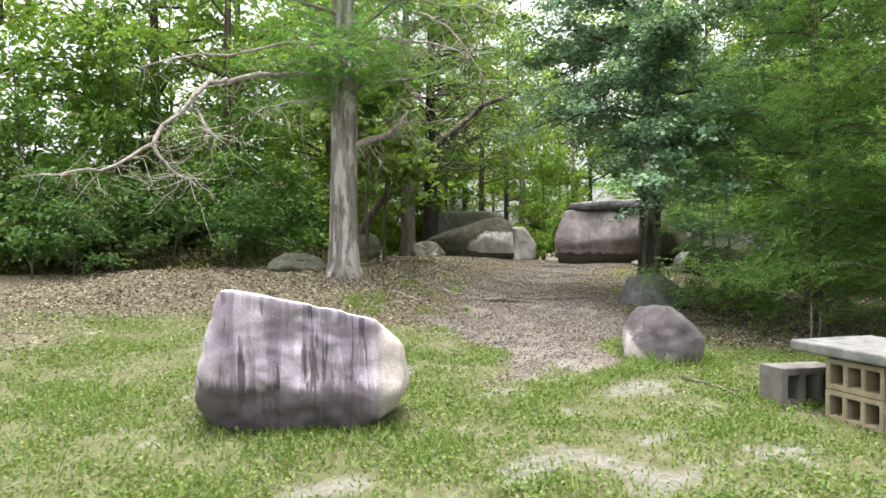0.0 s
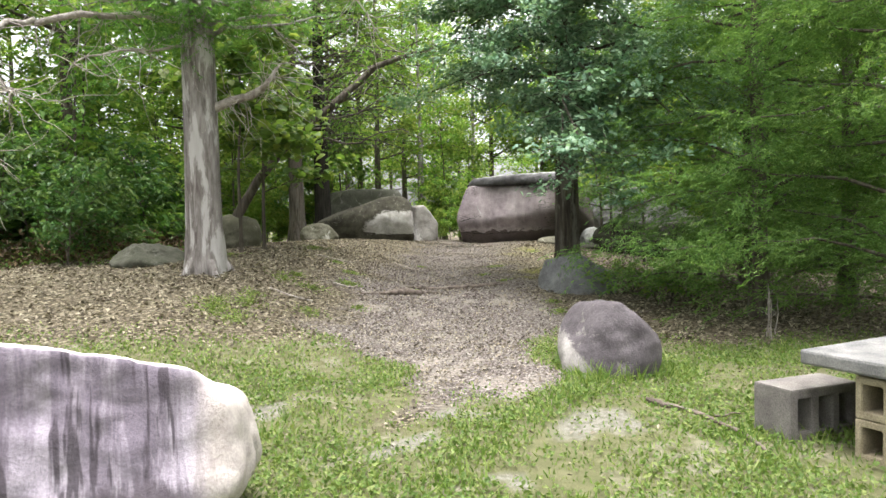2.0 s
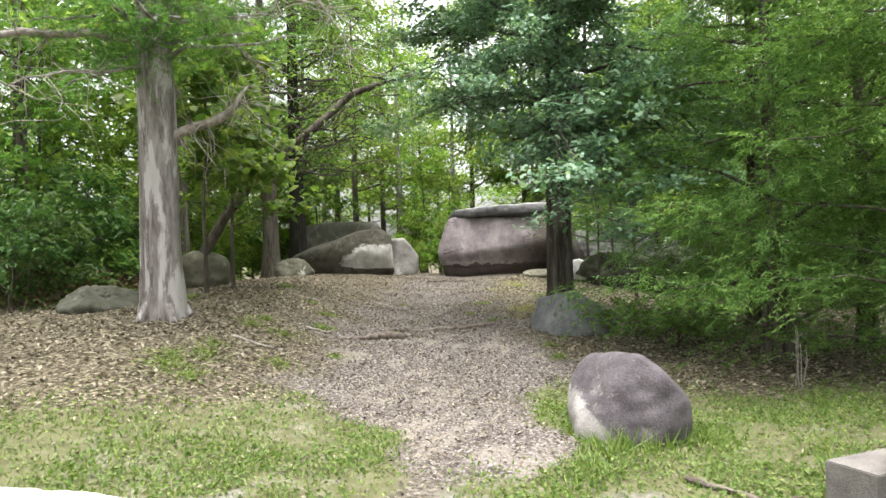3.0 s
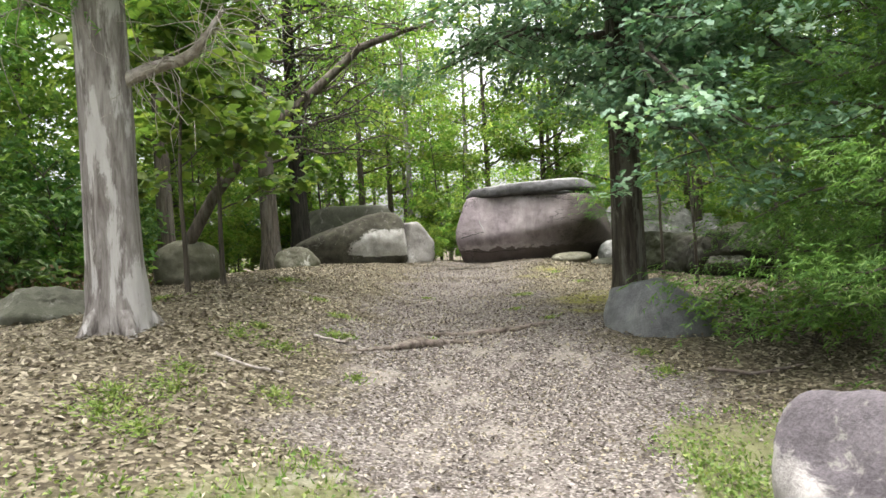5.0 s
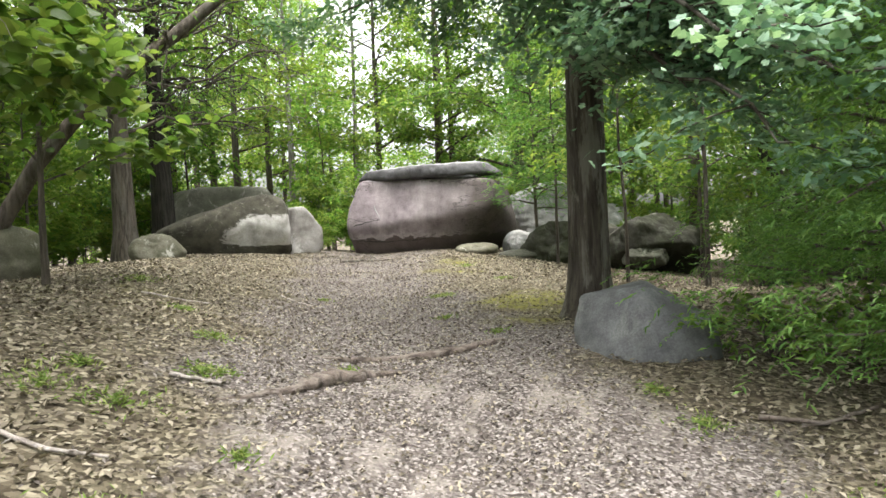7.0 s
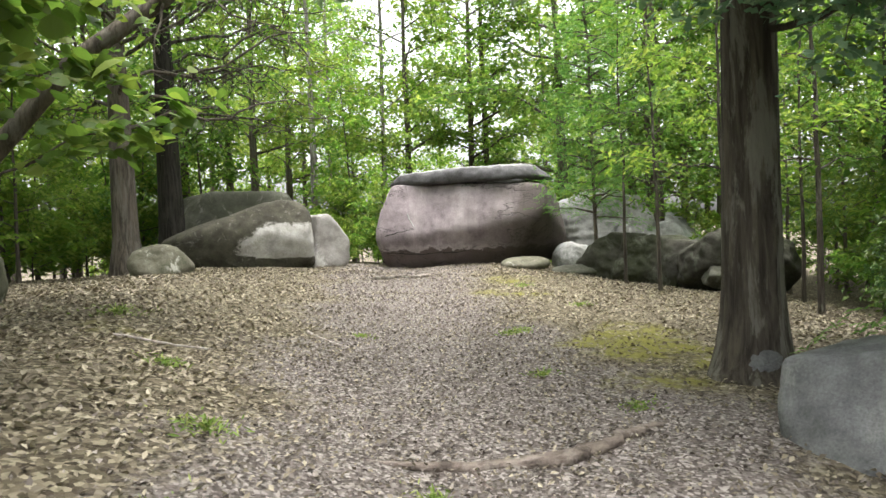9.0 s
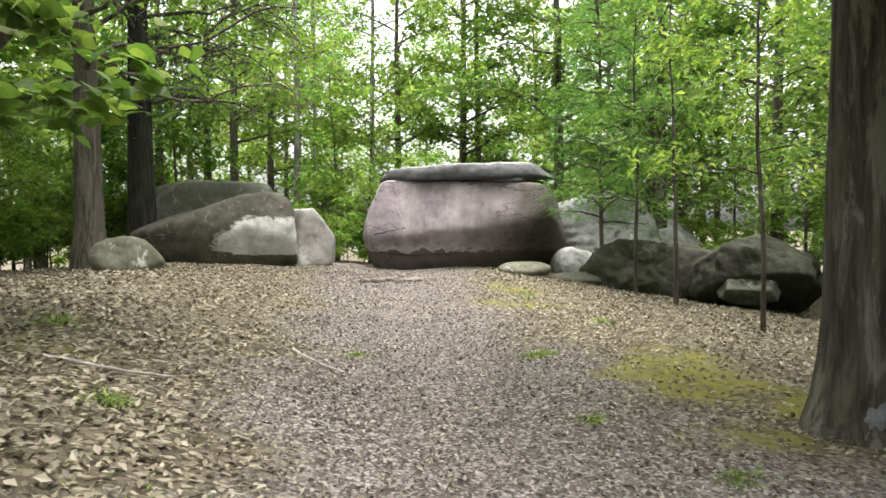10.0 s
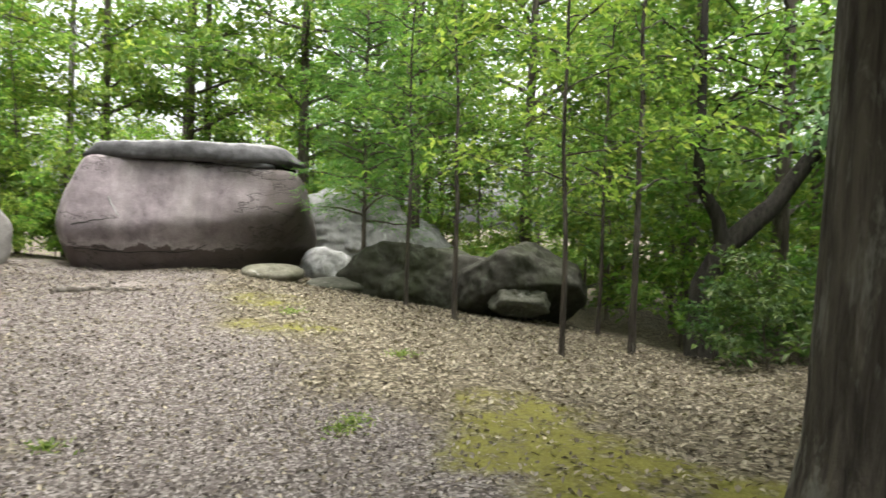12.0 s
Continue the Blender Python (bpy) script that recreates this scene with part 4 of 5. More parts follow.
# ---- the named trees ----
def grey_tree():
    at = (-1.66, 11.8)
    z = gz(*at) - 0.05
    rng = np.random.default_rng(21)
    t = thing("old_cedar_tree", "old cedar with weathered grey trunk and bleached dead branches", "tree", at=(at[0], at[1], z))
    wood = Wood()
    line = trunk_line(9.5, (-0.008, 0.0), rng, 16, 0.015)
    dense = np.concatenate([line[:1], line[0] + (line[1] - line[0]) * np.array([[0.1], [0.22], [0.4], [0.7]]), line[1:]])
    radii = flare(dense, 0.226, 0.06, 1.28, 1.9, 1.6)
    wood.add(dense, 0, 0, 18, 0.16, 5, radii)
    for a in (0.3, 1.5, 2.6, 3.9, 5.2):
        p1 = np.array([np.cos(a) * 0.4, np.sin(a) * 0.4, -0.04])
        wood.add(bend((np.cos(a) * 0.1, np.sin(a) * 0.1, 0.26), p1, -0.03, 0.08, 6, rng), 0.12, 0.05, 7, 0.2)
    boughs = []
    for i in range(26):
        zz = 3.1 + 6.0 * (i + rng.random()) / 26
        a = i * 2.4
        length = rng.uniform(1.1, 3.0) * (1 - (zz - 2.9) / 10)
        p0 = np.array([np.interp(zz, line[:, 2], line[:, 0]), np.interp(zz, line[:, 2], line[:, 1]), zz])
        b = bend(p0, p0 + np.array([np.cos(a) * length, np.sin(a) * length, rng.uniform(-0.15, 0.3) * length]), 0.05, 0.3, 8, rng)
        wood.add(b, 0.04, 0.008, 5)
        boughs.append(b[2:])
        for s in range(5):
            k = 2 + s % 5
            boughs.append(bend(b[k], b[k] + rng.normal(0, 0.45, 3) * np.array([1, 1, 0.5]), -0.05, 0.3, 5, rng))
    for bx, by, bz, ex, ey, ez in ((0, -0.1, 3.3, 0.5, -1.1, 3.4), (0, -0.1, 3.5, -0.5, -1.2, 3.7), (-0.1, 0, 3.6, -1.3, -0.5, 3.5), (0.1, 0, 3.4, 1.2, -0.3, 3.5), (0, -0.1, 3.8, 0.2, -1.3, 4.0), (0, 0, 4.1, -0.8, -0.9, 4.4)):
        b = bend((bx, by, bz), (ex, ey, ez), 0.05, 0.25, 8, rng)
        wood.add(b, 0.035, 0.008, 5)
        for s in range(7):
            k = 1 + s % 6
            boughs.append(bend(b[k], b[k] + rng.normal(0, 0.5, 3) * np.array([1, 1, 0.5]), -0.05, 0.3, 5, rng))
    part("trunk", wood.mesh("trunk", M_GREYBARK), None, t)
    off = np.array([at[0], at[1], z])

    def go(a, b, r0, r1, sag=0.0, w=0.2):
        line = bend(np.array(a) - off, np.array(b) - off, sag, w, 9, rng)
        dead = Wood()
        dead.add(line, r0, r1, 6)
        twiggy(dead, line, 30, 0.45, 0.0065)
        part("dead_branch", dead.mesh("dead_branch", M_DEAD), None, t, "bare bleached drooping dead branch")

    def twiggy(dead, line, count, length, r):
        for _ in range(count):
            k = rng.integers(2, 9)
            p = line[min(k, 8)]
            tw = bend(p, p + rng.normal(0, 1, 3) * length * np.array([1, 0.7, 0.8]) + np.array([0, 0, -0.12]), -0.05, 0.4, 6, rng)
            dead.add(tw, r, r * 0.3, 4)

    go((-1.75, 11.75, 4.3), (-3.5, 11.2, 4.1), 0.05, 0.042, 0.05)
    go((-3.5, 11.2, 4.15), (-4.2, 10.0, 2.92), 0.042, 0.032, 0.1)
    go((-4.2, 10.0, 2.92), (-5.2, 9.0, 2.36), 0.032, 0.012, -0.09)
    go((-4.2, 10.0, 2.92), (-3.55, 9.9, 2.4), 0.03, 0.012, -0.12)
    go((-3.8, 10.7, 3.55), (-3.2, 9.8, 3.0), 0.022, 0.008, -0.06)
    go((-1.8, 11.7, 4.9), (-4.6, 10.6, 4.2), 0.04, 0.012, 0.06)
    go((-1.8, 11.7, 5.4), (-4.9, 10.2, 5.3), 0.04, 0.012, 0.08)
    go((-1.6, 11.8, 3.1), (-1.0, 11.7, 3.3), 0.075, 0.05, 0.04, 0.08)
    go((-1.0, 11.7, 3.3), (-0.55, 11.55, 3.72), 0.055, 0.015, -0.06, 0.3)
    go((-1.6, 11.8, 5.0), (0.3, 11.1, 4.6), 0.035, 0.012, 0.06)
    go((-1.6, 11.8, 5.7), (0.9, 11.4, 5.3), 0.035, 0.012, 0.06)
    go((-1.6, 11.8, 6.2), (-0.2, 10.6, 5.9), 0.03, 0.01, 0.05)
    go((-1.8, 11.7, 4.0), (-2.9, 10.7, 3.5), 0.025, 0.008, 0.04)
    go((-1.6, 11.8, 5.3), (-0.4, 12.6, 4.2), 0.028, 0.008, 0.05)
    go((-1.6, 11.8, 6.6), (1.0, 12.2, 6.2), 0.03, 0.01, 0.06)
    go((-1.7, 11.8, 6.9), (-4.0, 11.2, 6.3), 0.03, 0.01, 0.06)
    go((-1.6, 11.8, 4.6), (-0.25, 12.4, 5.0), 0.03, 0.01, -0.05)
    go((-0.25, 12.4, 5.6), (0.75, 12.0, 4.35), 0.03, 0.01, 0.04)
    go((-1.6, 11.8, 5.9), (-0.25, 12.4, 5.6), 0.04, 0.03, 0.04)
    c, h = along(boughs, 4600, 0.2, rng)
    per = 9
    c2, h2 = np.repeat(c, per, 0), unit(np.repeat(h + rng.normal(0, 0.5, (len(c), 3)), per, 0))
    sd = unit(np.cross(h2, np.array([0.1, 0.05, 1.0])))
    sign = np.where(np.tile(np.arange(per), len(c)) % 2 == 0, 1, -1)[:, None]
    place = c2 + h2 * (np.tile(np.linspace(0, 1, per), len(c)) * 0.17)[:, None] + sd * sign * 0.016
    part("crown", leaves_mesh("crown", place, 0.085, M_CEDAR, rng, slim=0.18, heading=h2 + sd * sign * 0.8, droop=0.15), None, t)


grey_tree()
tree("oak_tree", "dark-barked oak with blue-green lobed leaves, beside the path", "tree", (4.15, 13.65), 11.0, 0.216, 0.3, 3.3, 42000, 0.1, M_DARKBARK, M_OAKLEAF, 33, wob=0.01, lean=(0.012, 0.0),
     limbs=26, subs=6, rise=0.05, slim=0.62, foot=1.7, spread=0.17, lobed=True, sides=14, hold=1.5, foot_rise=1.1, low_leaves=21000,
     extra=(((4.11, 13.65, 4.3), (3.5, 10.6, 3.35), 0.05), ((4.11, 13.65, 4.0), (4.6, 10.6, 2.9), 0.05), ((4.11, 13.65, 4.8), (2.7, 12.0, 4.0), 0.05), ((4.11, 13.65, 3.9), (3.1, 10.0, 2.5), 0.045),
            ((4.11, 13.65, 5.2), (3.3, 10.6, 4.8), 0.05), ((4.2, 13.6, 3.4), (3.0, 10.4, 2.55), 0.04), ((4.2, 13.6, 3.2), (3.7, 10.2, 2.3), 0.04), ((4.2, 13.6, 3.7), (4.2, 10.4, 3.3), 0.04), ((4.11, 13.65, 3.9), (2.2, 12.6, 3.7), 0.045), ((4.11, 13.65, 4.5), (2.2, 13.4, 4.6), 0.045), ((4.11, 13.65, 4.1), (3.0, 11.3, 4.3), 0.04),
            ((4.11, 13.65, 4.9), (2.0, 12.4, 5.3), 0.045), ((4.11, 13.65, 3.5), (2.9, 13.0, 3.1), 0.035), ((4.11, 13.65, 3.6), (3.3, 12.2, 2.9), 0.035), ((4.11, 13.65, 4.6), (4.0, 11.0, 4.6), 0.04), ((4.11, 13.65, 5.5), (2.6, 11.4, 6.0), 0.045), ((4.15, 13.6, 4.2), (5.2, 11.0, 3.0), 0.04), ((4.15, 13.6, 4.4), (4.9, 10.4, 3.4), 0.04),
            ((4.15, 13.6, 4.0), (4.6, 11.0, 2.5), 0.035), ((4.15, 13.6, 3.6), (4.3, 11.6, 2.3), 0.03), ((4.15, 13.6, 4.8), (5.6, 11.6, 4.2), 0.04), ((4.2, 13.6, 3.1), (3.5, 10.5, 1.95), 0.03), ((4.2, 13.6, 3.0), (4.0, 10.9, 2.0), 0.03)))
oak = bpy.data.objects["oak_tree"]
lichen = part("lichen_patch", rock_mesh("lichen_patch", (0.12, 0.035, 0.11), [], M_SLABROCK, 0.012, 81, 4, 0.5, 2.0), None, oak, "pale grey-green lichen patch on the oak's foot")
lichen.matrix_basis = pose(-0.12, -0.245, 0.14, -12, 0, -24)
for cx, cy, ch, cr, cs, cseed in ((5.4, 9.9, 8.5, 1.8, 9500, 41), (6.1, 8.1, 8.0, 1.9, 9500, 42), (6.5, 11.9, 7.5, 1.3, 3000, 45), (7.2, 10.6, 8.5, 2.0, 3000, 43), (8.4, 8.6, 8.0, 2.0, 2500, 44)):
    cedar("cedar_tree", "dense dark-green cedar with feathery boughs down to the ground", (cx, cy), ch, cr, cs, cseed, "cedars beside the lawn")


def twisted_tree():
    at = (10.5, 17.4)
    z = gz(*at) - 0.05
    rng = np.random.default_rng(8)
    t = thing("crooked_tree", "dark crooked forked tree on the lower slope", "tree", at=(at[0], at[1], z))
    wood = Wood()
    a = np.array([(0, 0, 0), (0.0, 0.1, 0.5), (0.1, 0.1, 1.1), (0.35, -0.1, 1.7), (0.95, -0.5, 2.3), (1.5, -0.9, 3.2), (1.8, -1.1, 4.6), (1.9, -1.2, 6.5)])
    b = np.array([(0.3, -0.1, 1.6), (0.25, 0.0, 2.1), (0.0, 0.2, 2.6), (0.1, 0.25, 3.3), (0.15, 0.3, 4.5), (0.3, 0.4, 6.0)])
    wood.add(a, 0, 0, 10, 0.15, 3, np.array([0.27, 0.19, 0.175, 0.17, 0.14, 0.11, 0.08, 0.03]))
    wood.add(b, 0.12, 0.045, 8, 0.15, 4)
    tw = []
    for p in (a[5], a[6], a[7], b[3], b[4], b[5]):
        for _ in range(5):
            l = bend(p, p + rng.normal(0, 1.2, 3) * np.array([1, 1, 0.4]), 0.02, 0.3, 6, rng)
            wood.add(l, 0.025, 0.006, 4)
            tw.append(l)
    part("trunk", wood.mesh("trunk", M_BLACKBARK), None, t)
    c, h = along(tw, 2600, 0.2, rng)
    part("crown", leaves_mesh("crown", c, 0.12, M_DEEPLEAF, rng, heading=h), None, t)


twisted_tree()


def leaning_tree():
    at = (-2.3, 17.5)
    z = gz(*at) - 0.05
    rng = np.random.default_rng(18)
    t = thing("leaning_tree", "slender grey tree leaning across over the path", "tree", at=(at[0], at[1], z))
    wood = Wood()
    line = np.array([(0, 0, 0), (0.25, -0.05, 0.7), (0.75, -0.15, 1.5), (1.55, -0.25, 2.45), (2.4, -0.3, 3.1), (3.35, -0.3, 3.95), (4.1, -0.4, 4.2), (4.7, -0.5, 4.35)])
    wood.add(line, 0, 0, 10, 0.12, 3, np.array([0.15, 0.11, 0.1, 0.09, 0.085, 0.07, 0.045, 0.02]))
    tw = []
    for p in line[3:]:
        for _ in range(6):
            l = bend(p, p + rng.normal(0, 0.75, 3) * np.array([1, 1, 0.5]) + np.array([0, 0, 0.3]), 0.02, 0.35, 6, rng)
            wood.add(l, 0.018, 0.005, 4)
            tw.append(l)
    part("trunk", wood.mesh("trunk", M_FOREST), None, t)
    c, h = along(tw, 700, 0.18, rng)
    part("crown", leaves_mesh("crown", c, 0.12, M_DEEPLEAF, rng, heading=h), None, t)


leaning_tree()
tree("maple_sapling", "young maple with broad bright leaves on the bank", "sapling", (-1.35, 16.3), 4.6, 0.045, 0.25, 1.5, 1300, 0.17, M_FOREST, M_DEEPLEAF, 52,
     limbs=14, subs=4, lean=(0.02, -0.02), slim=0.8, spread=0.16, rise=0.2, lobed="broad", foot=1.2)
tree("maple_sapling", "young maple with broad bright leaves on the bank", "sapling", (-1.55, 14.5), 4.4, 0.04, 0.36, 1.35, 1500, 0.18, M_FOREST, M_DEEPLEAF, 53,
     limbs=12, subs=4, slim=0.8, spread=0.16, rise=0.2, lobed="broad", foot=1.2)


def twiggy_tree(name, label, at, height, r0, boughs, low, sprays, wood_mat, twig_mat, seed, toward=(-1.0, 0.5)):
    """A tree whose long lower boughs are mostly bare twigs, with thin foliage among them."""
    z = gz(*at) - 0.05
    rng = np.random.default_rng(seed)
    t = thing(name, label, "tree", at=(at[0], at[1], z))
    wood, dead = Wood(), Wood()
    line = trunk_line(height, (0, 0), rng, 16, 0.02)
    wood.add(line, 0, 0, 12, 0.12, 4, flare(line, r0, 0.05, 1.5, 1.2))
    leafy = []
    for i in range(boughs):
        zz = low + (height * 0.93 - low) * (i + rng.random()) / boughs
        a = i * 2.4 if i % 2 else rng.uniform(*toward)
        length = rng.uniform(2.4, 5.2) * (1 - 0.5 * (zz - low) / 9)
        p0 = np.array([np.interp(zz, line[:, 2], line[:, 0]), np.interp(zz, line[:, 2], line[:, 1]), zz])
        b = bend(p0, p0 + np.array([np.cos(a) * length, np.sin(a) * length, rng.uniform(-0.12, 0.22) * length]), 0.07, 0.35, 9, rng)
        dead.add(b, 0.05, 0.012, 5)
        for k in range(20):
            q = 2 + k % 7
            tw = bend(b[q], b[q] + rng.normal(0, 0.55, 3) * np.array([1, 1, 0.6]) + np.array([0, 0, -0.18]), 0.0, 0.35, 5, rng)
            dead.add(tw, 0.014, 0.005, 3)
            if k % 3 == 0 or zz > 7:
                leafy.append(tw)
    part("trunk", wood.mesh("trunk", wood_mat), None, t)
    part("branchwork", dead.mesh("branchwork", twig_mat), None, t, "long bare twiggy boughs")
    c, h = along(leafy, sprays, 0.2, rng)
    part("crown", leaves_mesh("crown", c, 0.13, M_DEEPLEAF, rng, slim=0.3, heading=h), None, t)


twiggy_tree("cedar_tree", "dark-trunked cedar with long bare twiggy boughs, behind the small mossy boulder", (-0.42, 27.5), 13, 0.29, 40, 3.6, 12000, M_BLACKBARK, M_DARKBARK, 61)
twiggy_tree("forest_tree", "grey-trunked tree with bare crooked twiggy boughs, behind a boulder", (-1.2, 25.2), 12, 0.25, 30, 3.0, 5500, M_FOREST, M_FOREST, 62, (-1.9, 0.3))
for gx, gy, gr in ((4.0, 34.0, 0.17), (5.0, 36.5, 0.11), (6.3, 33.0, 0.13)):
    tree("forest_tree", "slender grey-trunked tree in the bright gap beyond the boulders", "tree", (gx, gy), 13, gr, 0.42, 2.4, 1500, 0.16, M_GREYBARK, M_LEAF, 160 + int(gx * 10), limbs=16, subs=4, rise=0.12, spread=0.25, light=True, sides=6)
for i, (sx, sy, sh, sr) in enumerate(((7.9, 19.9, 6.5, 0.055), (8.0, 21.1, 6.0, 0.05), (7.4, 17.6, 7.5, 0.045), (9.4, 17.9, 8.5, 0.07), (10.2, 19.0, 7, 0.05))):
    tree("sapling", "slender sapling with thin layered leafy twigs on the slope", "sapling", (sx, sy), sh, sr * 0.8, 0.24, 1.4, 1700, 0.11, M_DARKBARK, M_LEAF if i == 2 else M_DEEPLEAF, 70 + i, limbs=22, subs=5, rise=0.12,
         spread=0.16, foot=1.3, group="saplings on the slope", sides=7, wob=0.05)

cedar("young_cedar", "young dark-green cedar before the split boulder's end", (8.35, 22.7), 6.5, 1.0, 2600, 88, from_z=1.3, trunk_r=0.05)
tree("fern", "low bright green fern beside the blue-grey boulder", "fern", (4.45, 11.5), 0.5, 0.012, 0.1, 0.55, 420, 0.08, M_DARKBARK, M_DEEPLEAF, 92, limbs=12, subs=3, rise=0.3, spread=0.06, foot=1.1, sides=4, light=True)
tree("fern", "low bright green fern at the cedars' edge", "fern", (4.75, 11.0), 0.6, 0.012, 0.1, 0.6, 480, 0.09, M_DARKBARK, M_DEEPLEAF, 93, limbs=12, subs=3, rise=0.3, spread=0.06, foot=1.1, sides=4, light=True)

# ---- the wood around ----
templates = {
    "tall": tree("forest_tree", "tall slender forest tree with an airy yellow-green crown", "tree", (2, 34), 14, 0.17, 0.25, 3.4, 4300, 0.225, M_FOREST, M_LEAF, 101, limbs=22, subs=4, rise=0.18, group="trees of the wood", spread=0.3, light=True, sides=5),
    "tall2": tree("forest_tree", "tall forest tree with a dense green crown", "tree", (-14, 27), 13, 0.2, 0.18, 3.6, 4300, 0.23, M_FOREST, M_DEEPLEAF, 102, limbs=22, subs=4, rise=0.15, group="trees of the wood", spread=0.3, light=True, sides=5),
    "small": tree("understory_tree", "small understory tree with light layered leaves", "tree", (4.6, 30.5), 5.5, 0.05, 0.12, 1.9, 1950, 0.175, M_FOREST, M_LEAF, 103, limbs=16, subs=4, rise=0.12, group="understory of the wood", spread=0.2, light=True, sides=4),
    "dark": tree("understory_tree", "small dark-green understory tree", "tree", (-5.0, 16.5), 5.0, 0.05, 0.1, 1.9, 2150, 0.165, M_FOREST, M_DEEPLEAF, 104, limbs=16, subs=4, rise=0.1, group="understory of the wood", spread=0.2, light=True, sides=4),
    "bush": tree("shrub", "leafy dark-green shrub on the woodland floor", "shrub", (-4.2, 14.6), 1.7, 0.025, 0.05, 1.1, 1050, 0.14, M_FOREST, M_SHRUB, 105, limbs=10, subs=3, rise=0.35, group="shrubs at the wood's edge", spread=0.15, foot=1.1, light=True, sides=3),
    "sunbush": tree("shrub", "bright yellow-green shrub beyond the crest", "shrub", (4.2, 29.6), 2.0, 0.025, 0.05, 1.1, 1050, 0.155, M_FOREST, M_LEAF, 106, limbs=10, subs=3, rise=0.35, group="shrubs beyond the crest", spread=0.15, foot=1.1, light=True, sides=3),
}


def plant(kind, x, y, s):
    m = pose(x, y, gz(x, y) - 0.05, 0, 0, RNG.uniform(0, 360)) @ Matrix.Diagonal((s, s, s * RNG.uniform(0.9, 1.15), 1))
    copy_thing(templates[kind], m)


def scatter(kind, count, x0, x1, y0, y1, gap, keep, s0=0.85, s1=1.2):
    """Plants a stretch of the plan with a least spacing."""
    made = []
    for _ in range(count * 30):
        if len(made) >= count:
            break
        x, y = RNG.uniform(x0, x1), RNG.uniform(y0, y1)
        if keep(x, y) and all((x - a) ** 2 + (y - b) ** 2 > gap * gap for a, b in made):
            made.append((x, y))
            plant(kind, x, y, RNG.uniform(s0, s1))


left_wood = lambda x, y: x < -3.0 - 0.1 * max(0, 16 - y) and not (y > 22 and x > -2.5)
right_wood = lambda x, y: x > path_x(y) + 7.5 and (x > 12.2 or y > 27)
bright_gap = lambda x, y: 0.12 < (x - 0.5) / (y - 11.3) < 0.205 and y < 47
back_wood = lambda x, y: y > 30.5 and not bright_gap(x, y)
scatter("tall", 15, -16, 26, 31, 56, 3.0, back_wood)
scatter("tall", 5, -3, 14, 31.5, 40, 2.3, back_wood)
plant("tall", 5.6, 48.5, 1.1)
plant("tall", 7.6, 51.0, 1.2)
scatter("tall2", 4, 9.5, 17, 23, 33, 2.4, lambda x, y: x > 11.5 or y > 28.5)
scatter("small", 6, -4, 3, 30.6, 36, 1.4, back_wood)
scatter("small", 24, -12, 20, 30.2, 42, 1.7, back_wood)
scatter("sunbush", 16, -6, 14, 29.2, 34, 1.2, lambda x, y: y > 29.4, 0.8, 1.3)
scatter("tall", 2, -14, -5, 15, 20, 2.8, left_wood)
scatter("tall", 6, -14, -3, 18, 33, 2.6, left_wood)
scatter("dark", 9, -13, -3, 14, 22, 1.6, left_wood)
scatter("small", 10, -11, -2.6, 17, 31, 1.6, left_wood, 0.9, 1.3)
plant("dark", -1.6, 30.0, 1.2)
plant("dark", 0.3, 31.2, 1.2)
scatter("sunbush", 16, -20, -4, 23, 36, 1.6, left_wood, 1.0, 1.6)
plant("tall", -4.4, 27.0, 1.0)
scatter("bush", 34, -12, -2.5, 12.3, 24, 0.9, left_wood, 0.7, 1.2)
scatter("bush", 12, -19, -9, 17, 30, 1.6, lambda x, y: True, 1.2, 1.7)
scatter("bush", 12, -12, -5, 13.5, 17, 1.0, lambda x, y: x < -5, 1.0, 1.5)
scatter("tall", 12, 11, 30, 12, 32, 3.0, right_wood)
scatter("dark", 13, 11, 26, 12, 32, 1.6, right_wood)
scatter("small", 11, 11, 26, 12, 32, 1.6, right_wood)
scatter("sunbush", 20, 10.8, 22, 12, 28, 1.2, lambda x, y: x > 11.4, 0.7, 1.2)
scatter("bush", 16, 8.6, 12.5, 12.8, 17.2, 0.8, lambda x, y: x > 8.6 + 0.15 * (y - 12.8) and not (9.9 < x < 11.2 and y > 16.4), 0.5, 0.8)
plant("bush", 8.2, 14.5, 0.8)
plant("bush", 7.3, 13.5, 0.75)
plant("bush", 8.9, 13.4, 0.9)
plant("tall2", 13.6, 17.6, 0.95)
for tx, ty in ((15.6, 20.3), (17.8, 23.5), (19.5, 19.0)):
    plant("tall2", tx, ty, 1.05)
for tx, ty in ((12.3, 18.6), (12.8, 15.8), (11.7, 20.8), (11.6, 14.6)):
    plant("dark", tx, ty, 1.0)
# unseen trees added behind and beside the lawn, to close it off and shade it
scatter("tall2", 4, -22, 24, -24, -8, 4.5, lambda x, y: True)
scatter("tall2", 3, -20, -10, -4, 12, 3.5, lambda x, y: True)
scatter("tall2", 3, 10, 20, -4, 12, 3.5, lambda x, y: x > 10)

for tx, ty, ts in ((3.9, 27.8, 0.5), (4.4, 28.3, 0.6), (3.5, 28.7, 0.6), (5.0, 29.0, 0.65), (4.0, 29.2, 0.6), (-3.4, 27.4, 0.9), (-4.6, 28.8, 1.0), (-5.6, 26.4, 1.0), (-2.6, 29.4, 0.9), (-7.0, 25.5, 1.0), (2.0, 29.9, 0.8), (4.5, 30.2, 1.1), (4.0, 30.4, 1.0)):
    plant("sunbush", tx, ty, ts)
plant("tall", 3.6, 38.0, 1.05)


